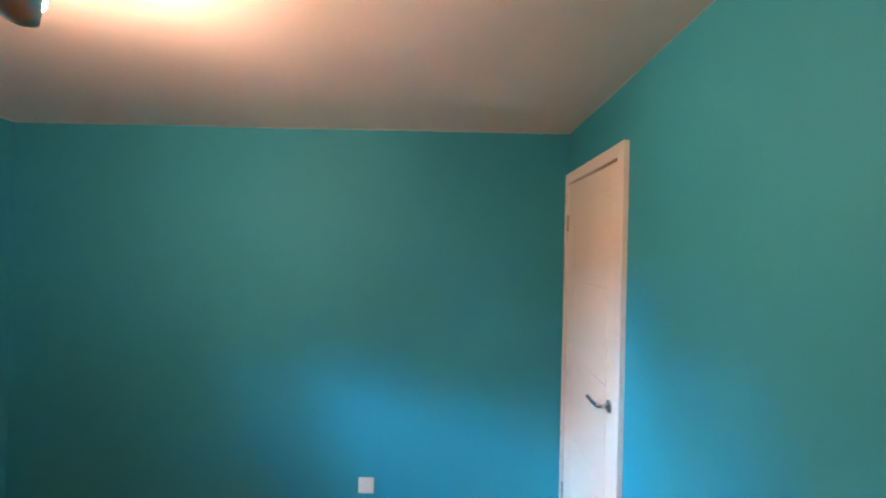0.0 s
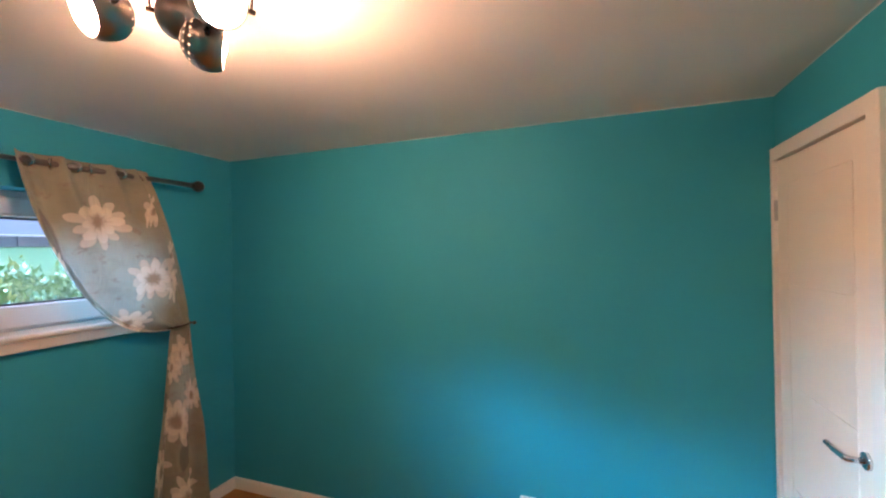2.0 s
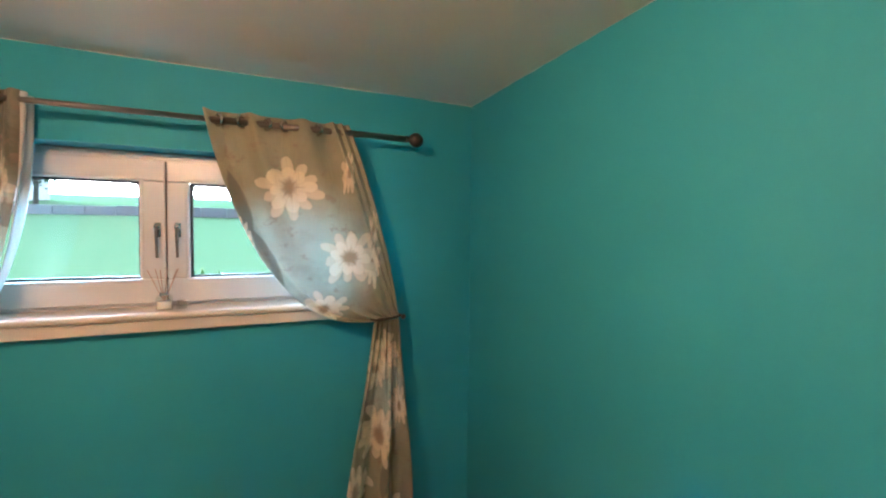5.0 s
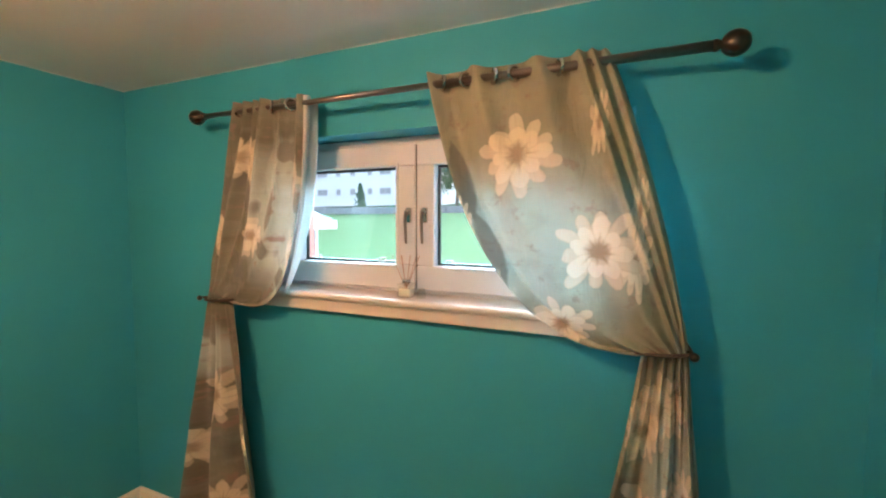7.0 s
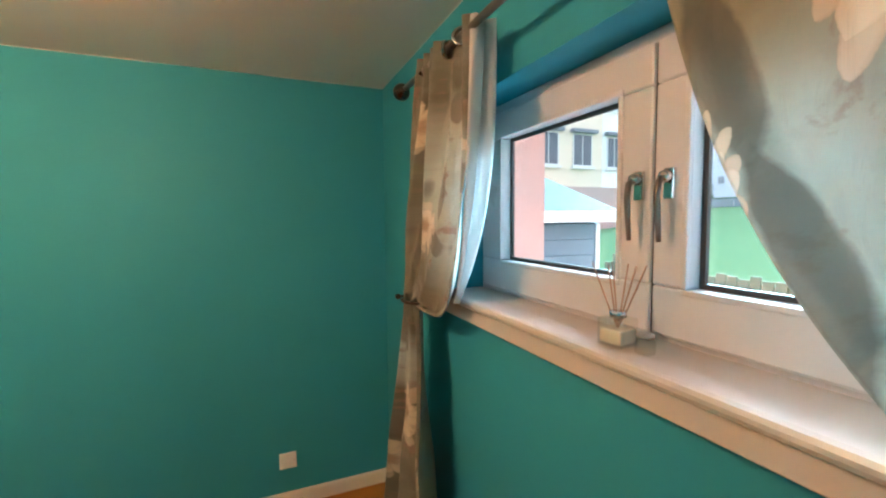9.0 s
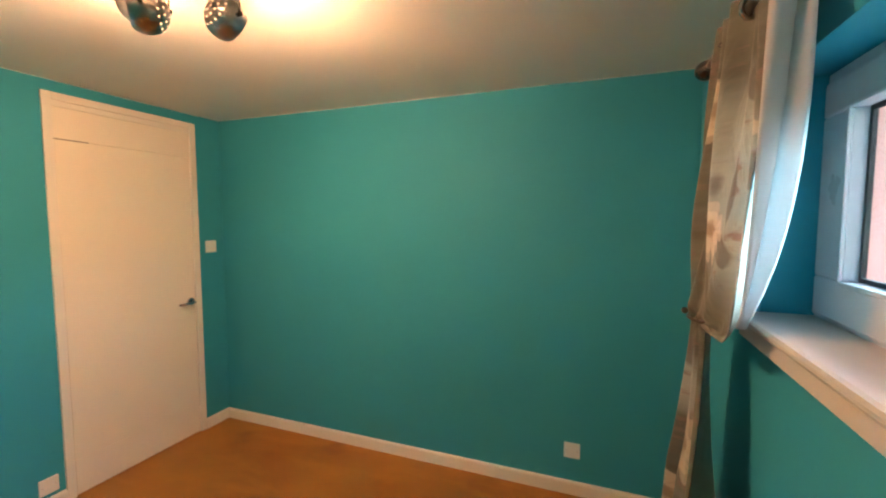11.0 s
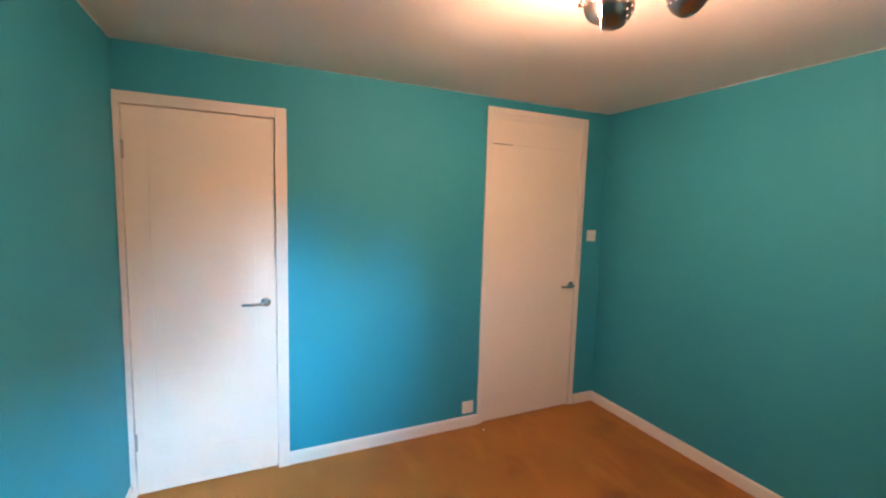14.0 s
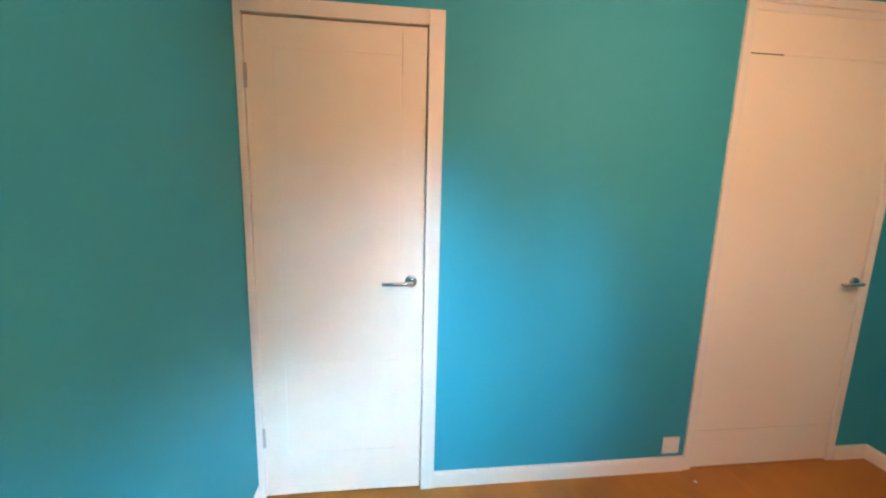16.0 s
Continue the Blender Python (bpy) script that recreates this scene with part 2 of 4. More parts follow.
def curtain_material(name, flowers, aqua, light, dark, leaves_at=(), stain=0.4, print_weight=0.94):
    """Printed cloth: sandy ground, a washed aqua field with the window's daylight painted in, pale flowers of two rings
    of petals with taupe hearts.
    flowers: centre along the wall, height, radius, squash. aqua: centre, height, half widths of the field."""
    m, t, b = material(name)
    uv = t.nodes.new("ShaderNodeUVMap").outputs[0]
    xyz = put(t, "ShaderNodeSeparateXYZ", ((0, uv),))
    u, v = xyz.outputs[0], xyz.outputs[1]

    def cloth_noise(scale, size=1.0, turn=0.0, **more):
        co = put(t, "ShaderNodeMapping", (("Vector", uv), ("Rotation", (0, 0, turn)), ("Scale", scale))).outputs[0]
        return put(t, "ShaderNodeTexNoise", (("Vector", co), ("Scale", size), *((k.capitalize(), x) for k, x in more.items()))).outputs["Fac"]

    cloud = cloth_noise((5, 5, 1), detail=4.0)
    streak = cloth_noise((13, 15, 1), detail=6.0, roughness=0.62)
    blotch = cloth_noise((9, 12, 1), turn=0.3, detail=5.0, roughness=0.6)
    crease = cloth_noise((26, 7, 1), turn=0.45, detail=3.0, distortion=0.8)
    weave = cloth_noise((700, 700, 1), detail=1.0)
    # aqua print, which also holds the daylight coming through the cloth
    wash = 0.0
    for cy, cz, ry, rz in aqua:
        dy, dz = calc(t, "DIVIDE", calc(t, "SUBTRACT", u, cy), ry), calc(t, "DIVIDE", calc(t, "SUBTRACT", v, cz), rz)
        d = calc(t, "ADD", calc(t, "MULTIPLY", dy, dy), calc(t, "MULTIPLY", dz, dz))
        d = calc(t, "ADD", d, calc(t, "MULTIPLY_ADD", cloud, 1.2, -0.6))
        wash = calc(t, "MAXIMUM", wash, ramp(t, d, 1.30, 0.40))
    c = blend(t, wash, blend(t, ramp(t, cloud, 0.35, 0.65), light, dark), (0.36, 0.43, 0.44))
    c = blend(t, calc(t, "MULTIPLY", ramp(t, blotch, 0.50, 0.62), 0.30), c, (0.24, 0.25, 0.24))
    c = blend(t, calc(t, "MULTIPLY", ramp(t, streak, 0.57, 0.64), stain), c, (0.22, 0.16, 0.14))
    for cy, cz, r, sq, lean in leaves_at:
        du, dv = calc(t, "SUBTRACT", u, cy), calc(t, "SUBTRACT", v, cz)
        du = calc(t, "MULTIPLY_ADD", dv, lean, du)
        lu, lv = calc(t, "DIVIDE", du, r * sq), calc(t, "DIVIDE", dv, r)
        d = calc(t, "ADD", calc(t, "ABSOLUTE", lu), calc(t, "MULTIPLY", lv, lv))
        d = calc(t, "ADD", d, calc(t, "MULTIPLY_ADD", streak, 0.7, -0.35))
        c = blend(t, calc(t, "MULTIPLY", ramp(t, d, 1.0, 0.75), 0.75), c, (0.13, 0.13, 0.12))
    # petals painted whiter inside the wash, as if lit from behind by the window
    ivory = blend(t, wash, (0.70, 0.62, 0.48), (0.76, 0.72, 0.69))
    dull = blend(t, 0.35, ivory, (0.42, 0.38, 0.32))
    for k, (cy, cz, r, sq) in enumerate(flowers):
        dx = calc(t, "DIVIDE", calc(t, "SUBTRACT", u, cy), r * sq)
        dz = calc(t, "DIVIDE", calc(t, "SUBTRACT", v, cz), r)
        dx = calc(t, "ADD", dx, calc(t, "MULTIPLY_ADD", streak, 0.24, -0.12))
        dz = calc(t, "ADD", dz, calc(t, "MULTIPLY_ADD", blotch, 0.28, -0.14))
        rad = calc(t, "SQRT", calc(t, "ADD", calc(t, "MULTIPLY", dx, dx), calc(t, "MULTIPLY", dz, dz)))
        ang = calc(t, "ARCTAN2", dz, dx)
        for n, turn, long, wide, tone in ((10, 0.5 + 0.31 * k, 1.0, 0.345, dull), (8, 0.31 * k, 0.74, 0.42, ivory)):
            s = calc(t, "MULTIPLY_ADD", ang, n / (2 * math.pi), turn)
            cell = calc(t, "FLOOR", s)
            off = calc(t, "ABSOLUTE", calc(t, "SUBTRACT", calc(t, "SUBTRACT", s, cell), 0.5))
            reach = calc(t, "MULTIPLY_ADD", calc(t, "SINE", calc(t, "MULTIPLY_ADD", cell, 2.4, 1.3 * k)), 0.14, long)
            q = calc(t, "DIVIDE", rad, reach)
            across = calc(t, "MULTIPLY", calc(t, "MULTIPLY", off, 2 * math.pi / n), rad)
            half = calc(t, "MULTIPLY", q, calc(t, "SQRT", calc(t, "MAXIMUM", calc(t, "SUBTRACT", 1.0, calc(t, "POWER", q, 2.6)), 0.0)))
            inset = calc(t, "SUBTRACT", calc(t, "MULTIPLY", half, wide), across)
            inside = calc(t, "MULTIPLY", calc(t, "MULTIPLY", ramp(t, inset, 0.0, 0.022), calc(t, "LESS_THAN", q, 1.0)), print_weight)
            petal = blend(t, calc(t, "MULTIPLY", ramp(t, inset, 0.06, 0.0), 0.6), tone, (0.40, 0.34, 0.27))
            vein = calc(t, "MULTIPLY", ramp(t, calc(t, "ADD", across, calc(t, "MULTIPLY_ADD", streak, 0.08, -0.04)), 0.045, 0.0), ramp(t, q, 0.62, 0.30))
            petal = blend(t, calc(t, "MULTIPLY", vein, 0.75), petal, (0.34, 0.27, 0.20))
            c = blend(t, inside, c, petal)
        heart = calc(t, "ADD", rad, calc(t, "MULTIPLY_ADD", streak, 0.5, -0.25))
        c = blend(t, calc(t, "MULTIPLY", ramp(t, heart, 0.33, 0.15), 0.9), c, (0.30, 0.235, 0.17))
    t.links.new(c, b.inputs["Base Color"])
    b.inputs["Roughness"].default_value = 0.85
    b.inputs["Sheen Weight"].default_value = 0.15
    soft = put(t, "ShaderNodeBump", (("Height", crease), ("Strength", 0.55), ("Distance", 0.02)))
    bp = put(t, "ShaderNodeBump", (("Height", weave), ("Strength", 0.25), ("Distance", 0.0008), ("Normal", soft.outputs[0])))
    t.links.new(bp.outputs[0], b.inputs["Normal"])
    glow = put(t, "ShaderNodeBsdfTranslucent", (("Color", c),)).outputs[0]
    mix = put(t, "ShaderNodeMixShader", ((0, 0.115), (1, b.outputs[0]), (2, glow))).outputs[0]
    t.links.new(mix, t.nodes["Material Output"].inputs["Surface"])
    return m


# ---- mesh helpers ----


def finish(bm, name, mat, smooth=False):
    me = bpy.data.meshes.new(name)
    bmesh.ops.recalc_face_normals(bm, faces=bm.faces)
    for f in bm.faces:
        f.smooth = smooth
    bm.to_mesh(me)
    bm.free()
    me.materials.append(mat)
    return me


def part(name, bm, mat, parent=None, label="", smooth=False):
    ob = new(name, finish(bm, name, mat, smooth))
    if parent is not None:
        ob.parent = parent
    if label:
        tagged(ob, label)
    return ob


def box(bm, x0, x1, y0, y1, z0, z1, bevel=0.0):
    """Adds a box with rounded edges to bm."""
    made = bmesh.ops.create_cube(bm, size=1.0)["verts"]
    bmesh.ops.scale(bm, vec=(x1 - x0, y1 - y0, z1 - z0), verts=made)
    bmesh.ops.translate(bm, vec=((x0 + x1) / 2, (y0 + y1) / 2, (z0 + z1) / 2), verts=made)
    if bevel:
        edges = list({e for v in made for e in v.link_edges})
        bmesh.ops.bevel(bm, geom=edges, offset=bevel, segments=2, profile=0.5, affect="EDGES", clamp_overlap=True)
    return bm


def slab(x0, x1, y0, y1, z0, z1, bevel=0.0):
    return box(bmesh.new(), x0, x1, y0, y1, z0, z1, bevel)


def lathe(bm, profile, place, segments=32):
    """Turns (radius, height) points round the z axis, then moves them by the matrix place."""
    rings = []
    for r, h in profile:
        if r < 1e-6:
            rings.append([bm.verts.new(place @ Vector((0, 0, h)))])
        else:
            rings.append([bm.verts.new(place @ Vector((r * math.cos(a), r * math.sin(a), h))) for a in (2 * math.pi * k / segments for k in range(segments))])
    for a, b in zip(rings, rings[1:]):
        for k in range(segments):
            j = (k + 1) % segments
            if len(a) == 1 and len(b) > 1:
                bm.faces.new((a[0], b[k], b[j]))
            elif len(b) == 1 and len(a) > 1:
                bm.faces.new((a[k], b[0], a[j]))
            elif len(a) > 1:
                bm.faces.new((a[k], b[k], b[j], a[j]))
    return bm


def tube(bm, points, radius, segments=12, caps=True):
    """A round bar along points."""
    pts = [Vector(p) for p in points]
    rings = []
    for i, p in enumerate(pts):
        d = (pts[min(i + 1, len(pts) - 1)] - pts[max(i - 1, 0)]).normalized()
        side = d.cross(Vector((0, 0, 1)) if abs(d.z) < 0.9 else Vector((0, 1, 0))).normalized()
        up = side.cross(d)
        r = radius[i] if isinstance(radius, (list, tuple)) else radius
        rings.append([bm.verts.new(p + r * (math.cos(a) * side + math.sin(a) * up)) for a in (2 * math.pi * k / segments for k in range(segments))])
    for a, b in zip(rings, rings[1:]):
        for k in range(segments):
            bm.faces.new((a[k], b[k], b[(k + 1) % segments], a[(k + 1) % segments]))
    if caps:
        bm.faces.new(rings[0])
        bm.faces.new(rings[-1])
    return bm


def towards(place, way):
    """A frame at place whose z axis points along way."""
    return Matrix.Translation(place) @ Vector(way).to_track_quat("Z", "Y").to_matrix().to_4x4()


def holed(us, vs, holes, near, far, put_at):
    """A wall of thickness near..far over the grid us x vs, with the cells in holes left open and their sides closed."""
    bm = bmesh.new()
    verts = {}

    def vert(i, j, k):
        if (i, j, k) not in verts:
            verts[i, j, k] = bm.verts.new(put_at(us[i], vs[j], (near, far)[k]))
        return verts[i, j, k]

    solid = {(i, j) for i in range(len(us) - 1) for j in range(len(vs) - 1)} - set(holes)
    for i, j in solid:
        for k in (0, 1):
            bm.faces.new([vert(a, b, k) for a, b in ((i, j), (i + 1, j), (i + 1, j + 1), (i, j + 1))])
        for (di, dj), ((a, b), (c, d)) in {(-1, 0): ((i, j), (i, j + 1)), (1, 0): ((i + 1, j), (i + 1, j + 1)), (0, -1): ((i, j), (i + 1, j)), (0, 1): ((i, j + 1), (i + 1, j + 1))}.items():
            if (i + di, j + dj) not in solid:
                bm.faces.new((vert(a, b, 0), vert(c, d, 0), vert(c, d, 1), vert(a, b, 1)))
    return bm


# ---- the room: x from the window wall to the door wall, y from the switch end to the far end ----
XW, YA, H = -3.14, 3.095, 2.275
D1 = (2.372, 3.083)
D2 = (0.228, 1.046)
WIN_Y, WIN_Z = (0.935, 2.515), (1.262, 1.935)

part_setting = lambda name, bm, mat, label, cat: tagged(part(name, bm, mat), label, cat, kind="structure")
floor = part_setting("floor", slab(XW - 0.1, 0.1, -0.1, YA + 0.1, -0.12, 0.0), CARPET, "worn plain brown floor covering with faint scuffs and stains", "floor")
ceiling = part_setting("ceiling", slab(XW - 0.43, 0.14, -0.14, YA + 0.14, H, H + 0.16), CEILING_PAINT, "plain white painted plaster ceiling", "ceiling")
wall_far = part_setting("wall_north", slab(XW, 0.0, YA, YA + 0.14, 0.0, H), WALL_PAINT, "turquoise painted plaster wall with one socket", "wall")
wall_switch = part_setting("wall_south", slab(XW, 0.0, -0.14, 0.0, 0.0, H), WALL_PAINT, "turquoise painted plaster wall with a low socket", "wall")
wall_doors = part_setting("wall_east", holed([-0.14, *D2, *D1, YA + 0.14], [0.0, 2.016, 2.195, H], {(1, 0), (1, 1), (3, 0)}, 0.0, 0.12, lambda u, v, w: (w, u, v)), WALL_PAINT, "turquoise painted plaster wall with two white doors", "wall")
wall_window = part_setting("wall_west", holed([-0.14, *WIN_Y, YA + 0.14], [0.0, *WIN_Z, H], {(1, 1)}, XW, XW - 0.16, lambda u, v, w: (w, u, v)), WALL_PAINT, "turquoise painted plaster wall round a small high window", "wall")
# unseen slab added right behind the door wall to close it off from outside
part_setting("wall_backing", slab(0.125, 0.2, -0.14, YA + 0.14, 0.0, H), WALL_PAINT, "unseen backing slab added to close the openings behind the doors", "wall")
outer_u = [-14.0, 0.905, 2.545, 16.0]
outer = part_setting("wall_outside", holed(outer_u, [-0.4, 1.22, 1.965, 6.5], {(1, 1)}, XW - 0.163, XW - 0.43, lambda u, v, w: (w, u, v)), PINK_RENDER, "pink roughcast outside wall of the house", "wall")


def skirting(name, u0, u1, at, axis, sign):
    """A skirting board with a rounded top, standing out from the wall at `at` towards sign."""
    prof = [(0.0, 0.0), (0.016, 0.0), (0.016, 0.062), (0.013, 0.070), (0.008, 0.074), (0.0, 0.075)]
    bm = bmesh.new()
    ends = []
    for u in (u0, u1):
        ends.append([bm.verts.new((u, at + sign * d, z) if axis == "x" else (at + sign * d, u, z)) for d, z in prof])
    n = len(prof)
    for k in range(n):
        bm.faces.new((ends[0][k], ends[1][k], ends[1][(k + 1) % n], ends[0][(k + 1) % n]))
    bm.faces.new(ends[0])
    bm.faces.new(ends[1])
    return part_setting(name, bm, GLOSS_WHITE, "white gloss painted skirting board", "skirting board")


skirting("baseboard", XW, 0.0, YA, "x", -1)
skirting("baseboard", XW, 0.0, 0.0, "x", 1)
skirting("baseboard", 0.016, YA - 0.016, XW, "y", 1)
skirting("baseboard", 0.016, 0.205, 0.0, "y", -1)
skirting("baseboard", 1.071, 2.328, 0.0, "y", -1)


def cut_in_line(name, u0, u1, at, axis, sign, seed):
    """The hand-brushed edge of the ceiling paint, lapping a few millimetres down the wall."""
    rng = random.Random(seed)
    bm = bmesh.new()
    n = int((u1 - u0) / 0.03)
    rows = []
    low = 0.002
    for k in range(n + 1):
        u = u0 + (u1 - u0) * k / n
        low = min(0.0032, max(0.0005, low + rng.uniform(-0.0010, 0.0010)))
        for_side = [(0.0, H), (0.0012, H), (0.0012, H - low), (0.0, H - low)]
        rows.append([bm.verts.new((u, at + sign * d, z) if axis == "x" else (at + sign * d, u, z)) for d, z in for_side])
    for a, b in zip(rows, rows[1:]):
        for k in (1, 2):
            bm.faces.new((a[k], b[k], b[k + 1], a[k + 1]))
    return part_setting(name, bm, CEILING_PAINT, "uneven brushed edge of the white ceiling paint", "paint edge")


cut_in_line("trim", XW, 0.0, YA, "x", -1, 1)
cut_in_line("trim", XW, 0.0, 0.0, "x", 1, 2)
cut_in_line("trim", 0.0, YA, XW, "y", 1, 3)
cut_in_line("trim", 0.0, YA, 0.0, "y", -1, 4)

# ---- doors ----


def lever_handle(parent, y, z, x, length):
    """A chrome lever on a round rose; the lever runs along +y."""
    handle = part("handle", lathe(bmesh.new(), [(0.0, 0.0), (0.026, 0.0), (0.026, 0.006), (0.024, 0.009), (0.011, 0.010), (0.0, 0.010)], towards((x, y, z), (-1, 0, 0))), CHROME, parent, "polished chrome lever handle", True)
    pts = [(x - 0.008, y, z), (x - 0.035, y, z), (x - 0.046, y + 0.004, z), (x - 0.050, y + 0.015, z), (x - 0.050, y + length * 0.5, z - 0.002), (x - 0.049, y + length, z - 0.001)]
    part("lever", tube(bmesh.new(), pts, [0.009, 0.009, 0.0095, 0.0095, 0.009, 0.0085], 14), CHROME, handle, smooth=True)
    return handle


def door_one():
    y0, y1, top = 2.392, 3.066, 1.980
    door = tagged(new("door_1"), "closed white panelled door with a chrome lever handle", "door", kind="structure")
    frame_bm = slab(-0.022, 0.012, 2.328, y0 - 0.003, 0.0, 2.040, 0.003)
    part("architrave", frame_bm, GLOSS_WHITE, door)
    part("architrave", slab(-0.022, 0.012, y1 + 0.003, YA - 0.001, 0.0, 2.040, 0.003), GLOSS_WHITE, door)
    part("architrave", slab(-0.0215, 0.012, y0 - 0.003, y1 + 0.003, top + 0.004, 2.040, 0.003), GLOSS_WHITE, door)
    part("door_stop", slab(0.0405, 0.11, 2.374, 3.081, 0.0, 2.014), DOOR_PAINT, door)
    leaf = part("leaf", slab(-0.003, 0.040, y0, y1, 0.008, top, 0.0015), DOOR_PAINT, door)
    g = 0.0021
    ys = [y0 + 0.001, 2.491, 2.964, y1 - 0.001]
    face = (-0.0066, -0.0032)
    part("stile", slab(*face, ys[0], ys[1] - g, 0.009, top - 0.001, 0.0008), DOOR_PAINT, leaf)
    part("stile", slab(*face, ys[2] + g, ys[3], 0.009, top - 0.001, 0.0008), DOOR_PAINT, leaf)
    zs = [0.009, 0.215, 0.637, 1.055, 1.462, 1.872, top - 0.001]
    for z0, z1 in zip(zs, zs[1:]):
        part("panel", slab(*face, ys[1] + (g if 0.1 < z0 < 1.8 else -g), ys[2] - (g if 0.1 < z0 < 1.8 else -g), z0 + 0.0014, z1 - 0.0014, 0.0013), DOOR_PAINT, leaf)
    for z in (1.770, 0.294):
        bm = slab(-0.0135, -0.0065, 3.058, 3.074, z - 0.044, z + 0.044, 0.002)
        tube(bm, [(-0.014, 3.066, z - 0.044), (-0.014, 3.066, z + 0.044)], 0.0045, 10)
        part("hinge", bm, STEEL, door, "brushed steel hinge")
    lever_handle(door, 2.445, 0.985, -0.0066, 0.120)
    return door


def door_two():
    door = tagged(new("door_2"), "tall white door with a plain panel above and a chrome lever", "door", kind="structure")
    y0, y1 = 0.252, 1.024
    part("architrave", slab(-0.012, 0.012, 1.027, 1.070, 0.0, 2.212, 0.003), GLOSS_WHITE, door)
    part("architrave", slab(-0.012, 0.012, 0.206, 0.249, 0.0, 2.212, 0.003), GLOSS_WHITE, door)
    part("architrave", slab(-0.0115, 0.012, 0.249, 1.027, 2.172, 2.212, 0.003), GLOSS_WHITE, door)
    part("moulding", slab(-0.006, 0.014, 0.2492, 1.0268, 2.1395, 2.1718, 0.003), GLOSS_WHITE, door)
    part("overpanel", slab(-0.0034, 0.02, 0.2495, 1.0265, 1.9732, 2.1393, 0.0008), DOOR_PAINT, door, "plain white panel above the door")
    part("door_stop", slab(0.0405, 0.11, 0.230, 1.044, 0.0, 2.193), DOOR_PAINT, door)
    leaf = part("leaf", slab(0.0, 0.040, y0, y1, 0.006, 1.972, 0.002), DOOR_PAINT, door)
    part("panel", slab(-0.0035, -0.0002, y0 + 0.002, y1 - 0.002, 0.2095, 1.9715, 0.0008), DOOR_PAINT, leaf)
    part("panel", slab(-0.0035, -0.0002, y0 + 0.002, y1 - 0.002, 0.008, 0.2075, 0.0008), DOOR_PAINT, leaf)
    part("gap", slab(-0.0052, -0.0030, 0.865, 1.0245, 1.9700, 1.9745), SLOT, door, "dark open joint above the door")
    lever_handle(door, 0.290, 0.968, -0.0035, 0.118)
    return door


door_one()
door_two()


# ---- electrics ----
def wall_plate(name, label, cat, m, switch=False):
    """A moulded plate, 86 mm square, facing +z of its frame."""
    thing = tagged(new(name), label, cat)
    part("plate", box(bmesh.new(), -0.043, 0.043, -0.043, 0.043, 0.0, 0.009, 0.003), PLATE, thing)
    if switch:
        bm = box(bmesh.new(), -0.007, 0.007, -0.012, 0.012, 0.0085, 0.0125, 0.001)
        part("rocker", bm, PLATE, thing)
    for u in (-0.03, 0.03):
        part("screw", lathe(bmesh.new(), [(0.0, 0.0098), (0.0028, 0.0096), (0.003, 0.0085)], pose(u, 0, 0), 10), STEEL, thing)
    thing.matrix_world = m
    return thing


wall_plate("wall_socket", "blank white plastic socket plate just above the skirting", "socket", pose(0.0, 1.146, 0.140, 90, 0, -90))
wall_plate("wall_socket", "blank white plastic socket plate low on a plain wall", "socket", pose(-2.577, 0.0, 0.253, 90, 0, 180))
wall_plate("wall_socket", "blank white plastic socket plate low on the far wall", "socket", pose(-1.103, YA, 0.275, 90, 0, 0))
wall_plate("light_switch", "white plastic light switch beside the tall door", "switch", pose(0.0, 0.110, 1.346, 90, 0, -90), True)

# ---- window ----


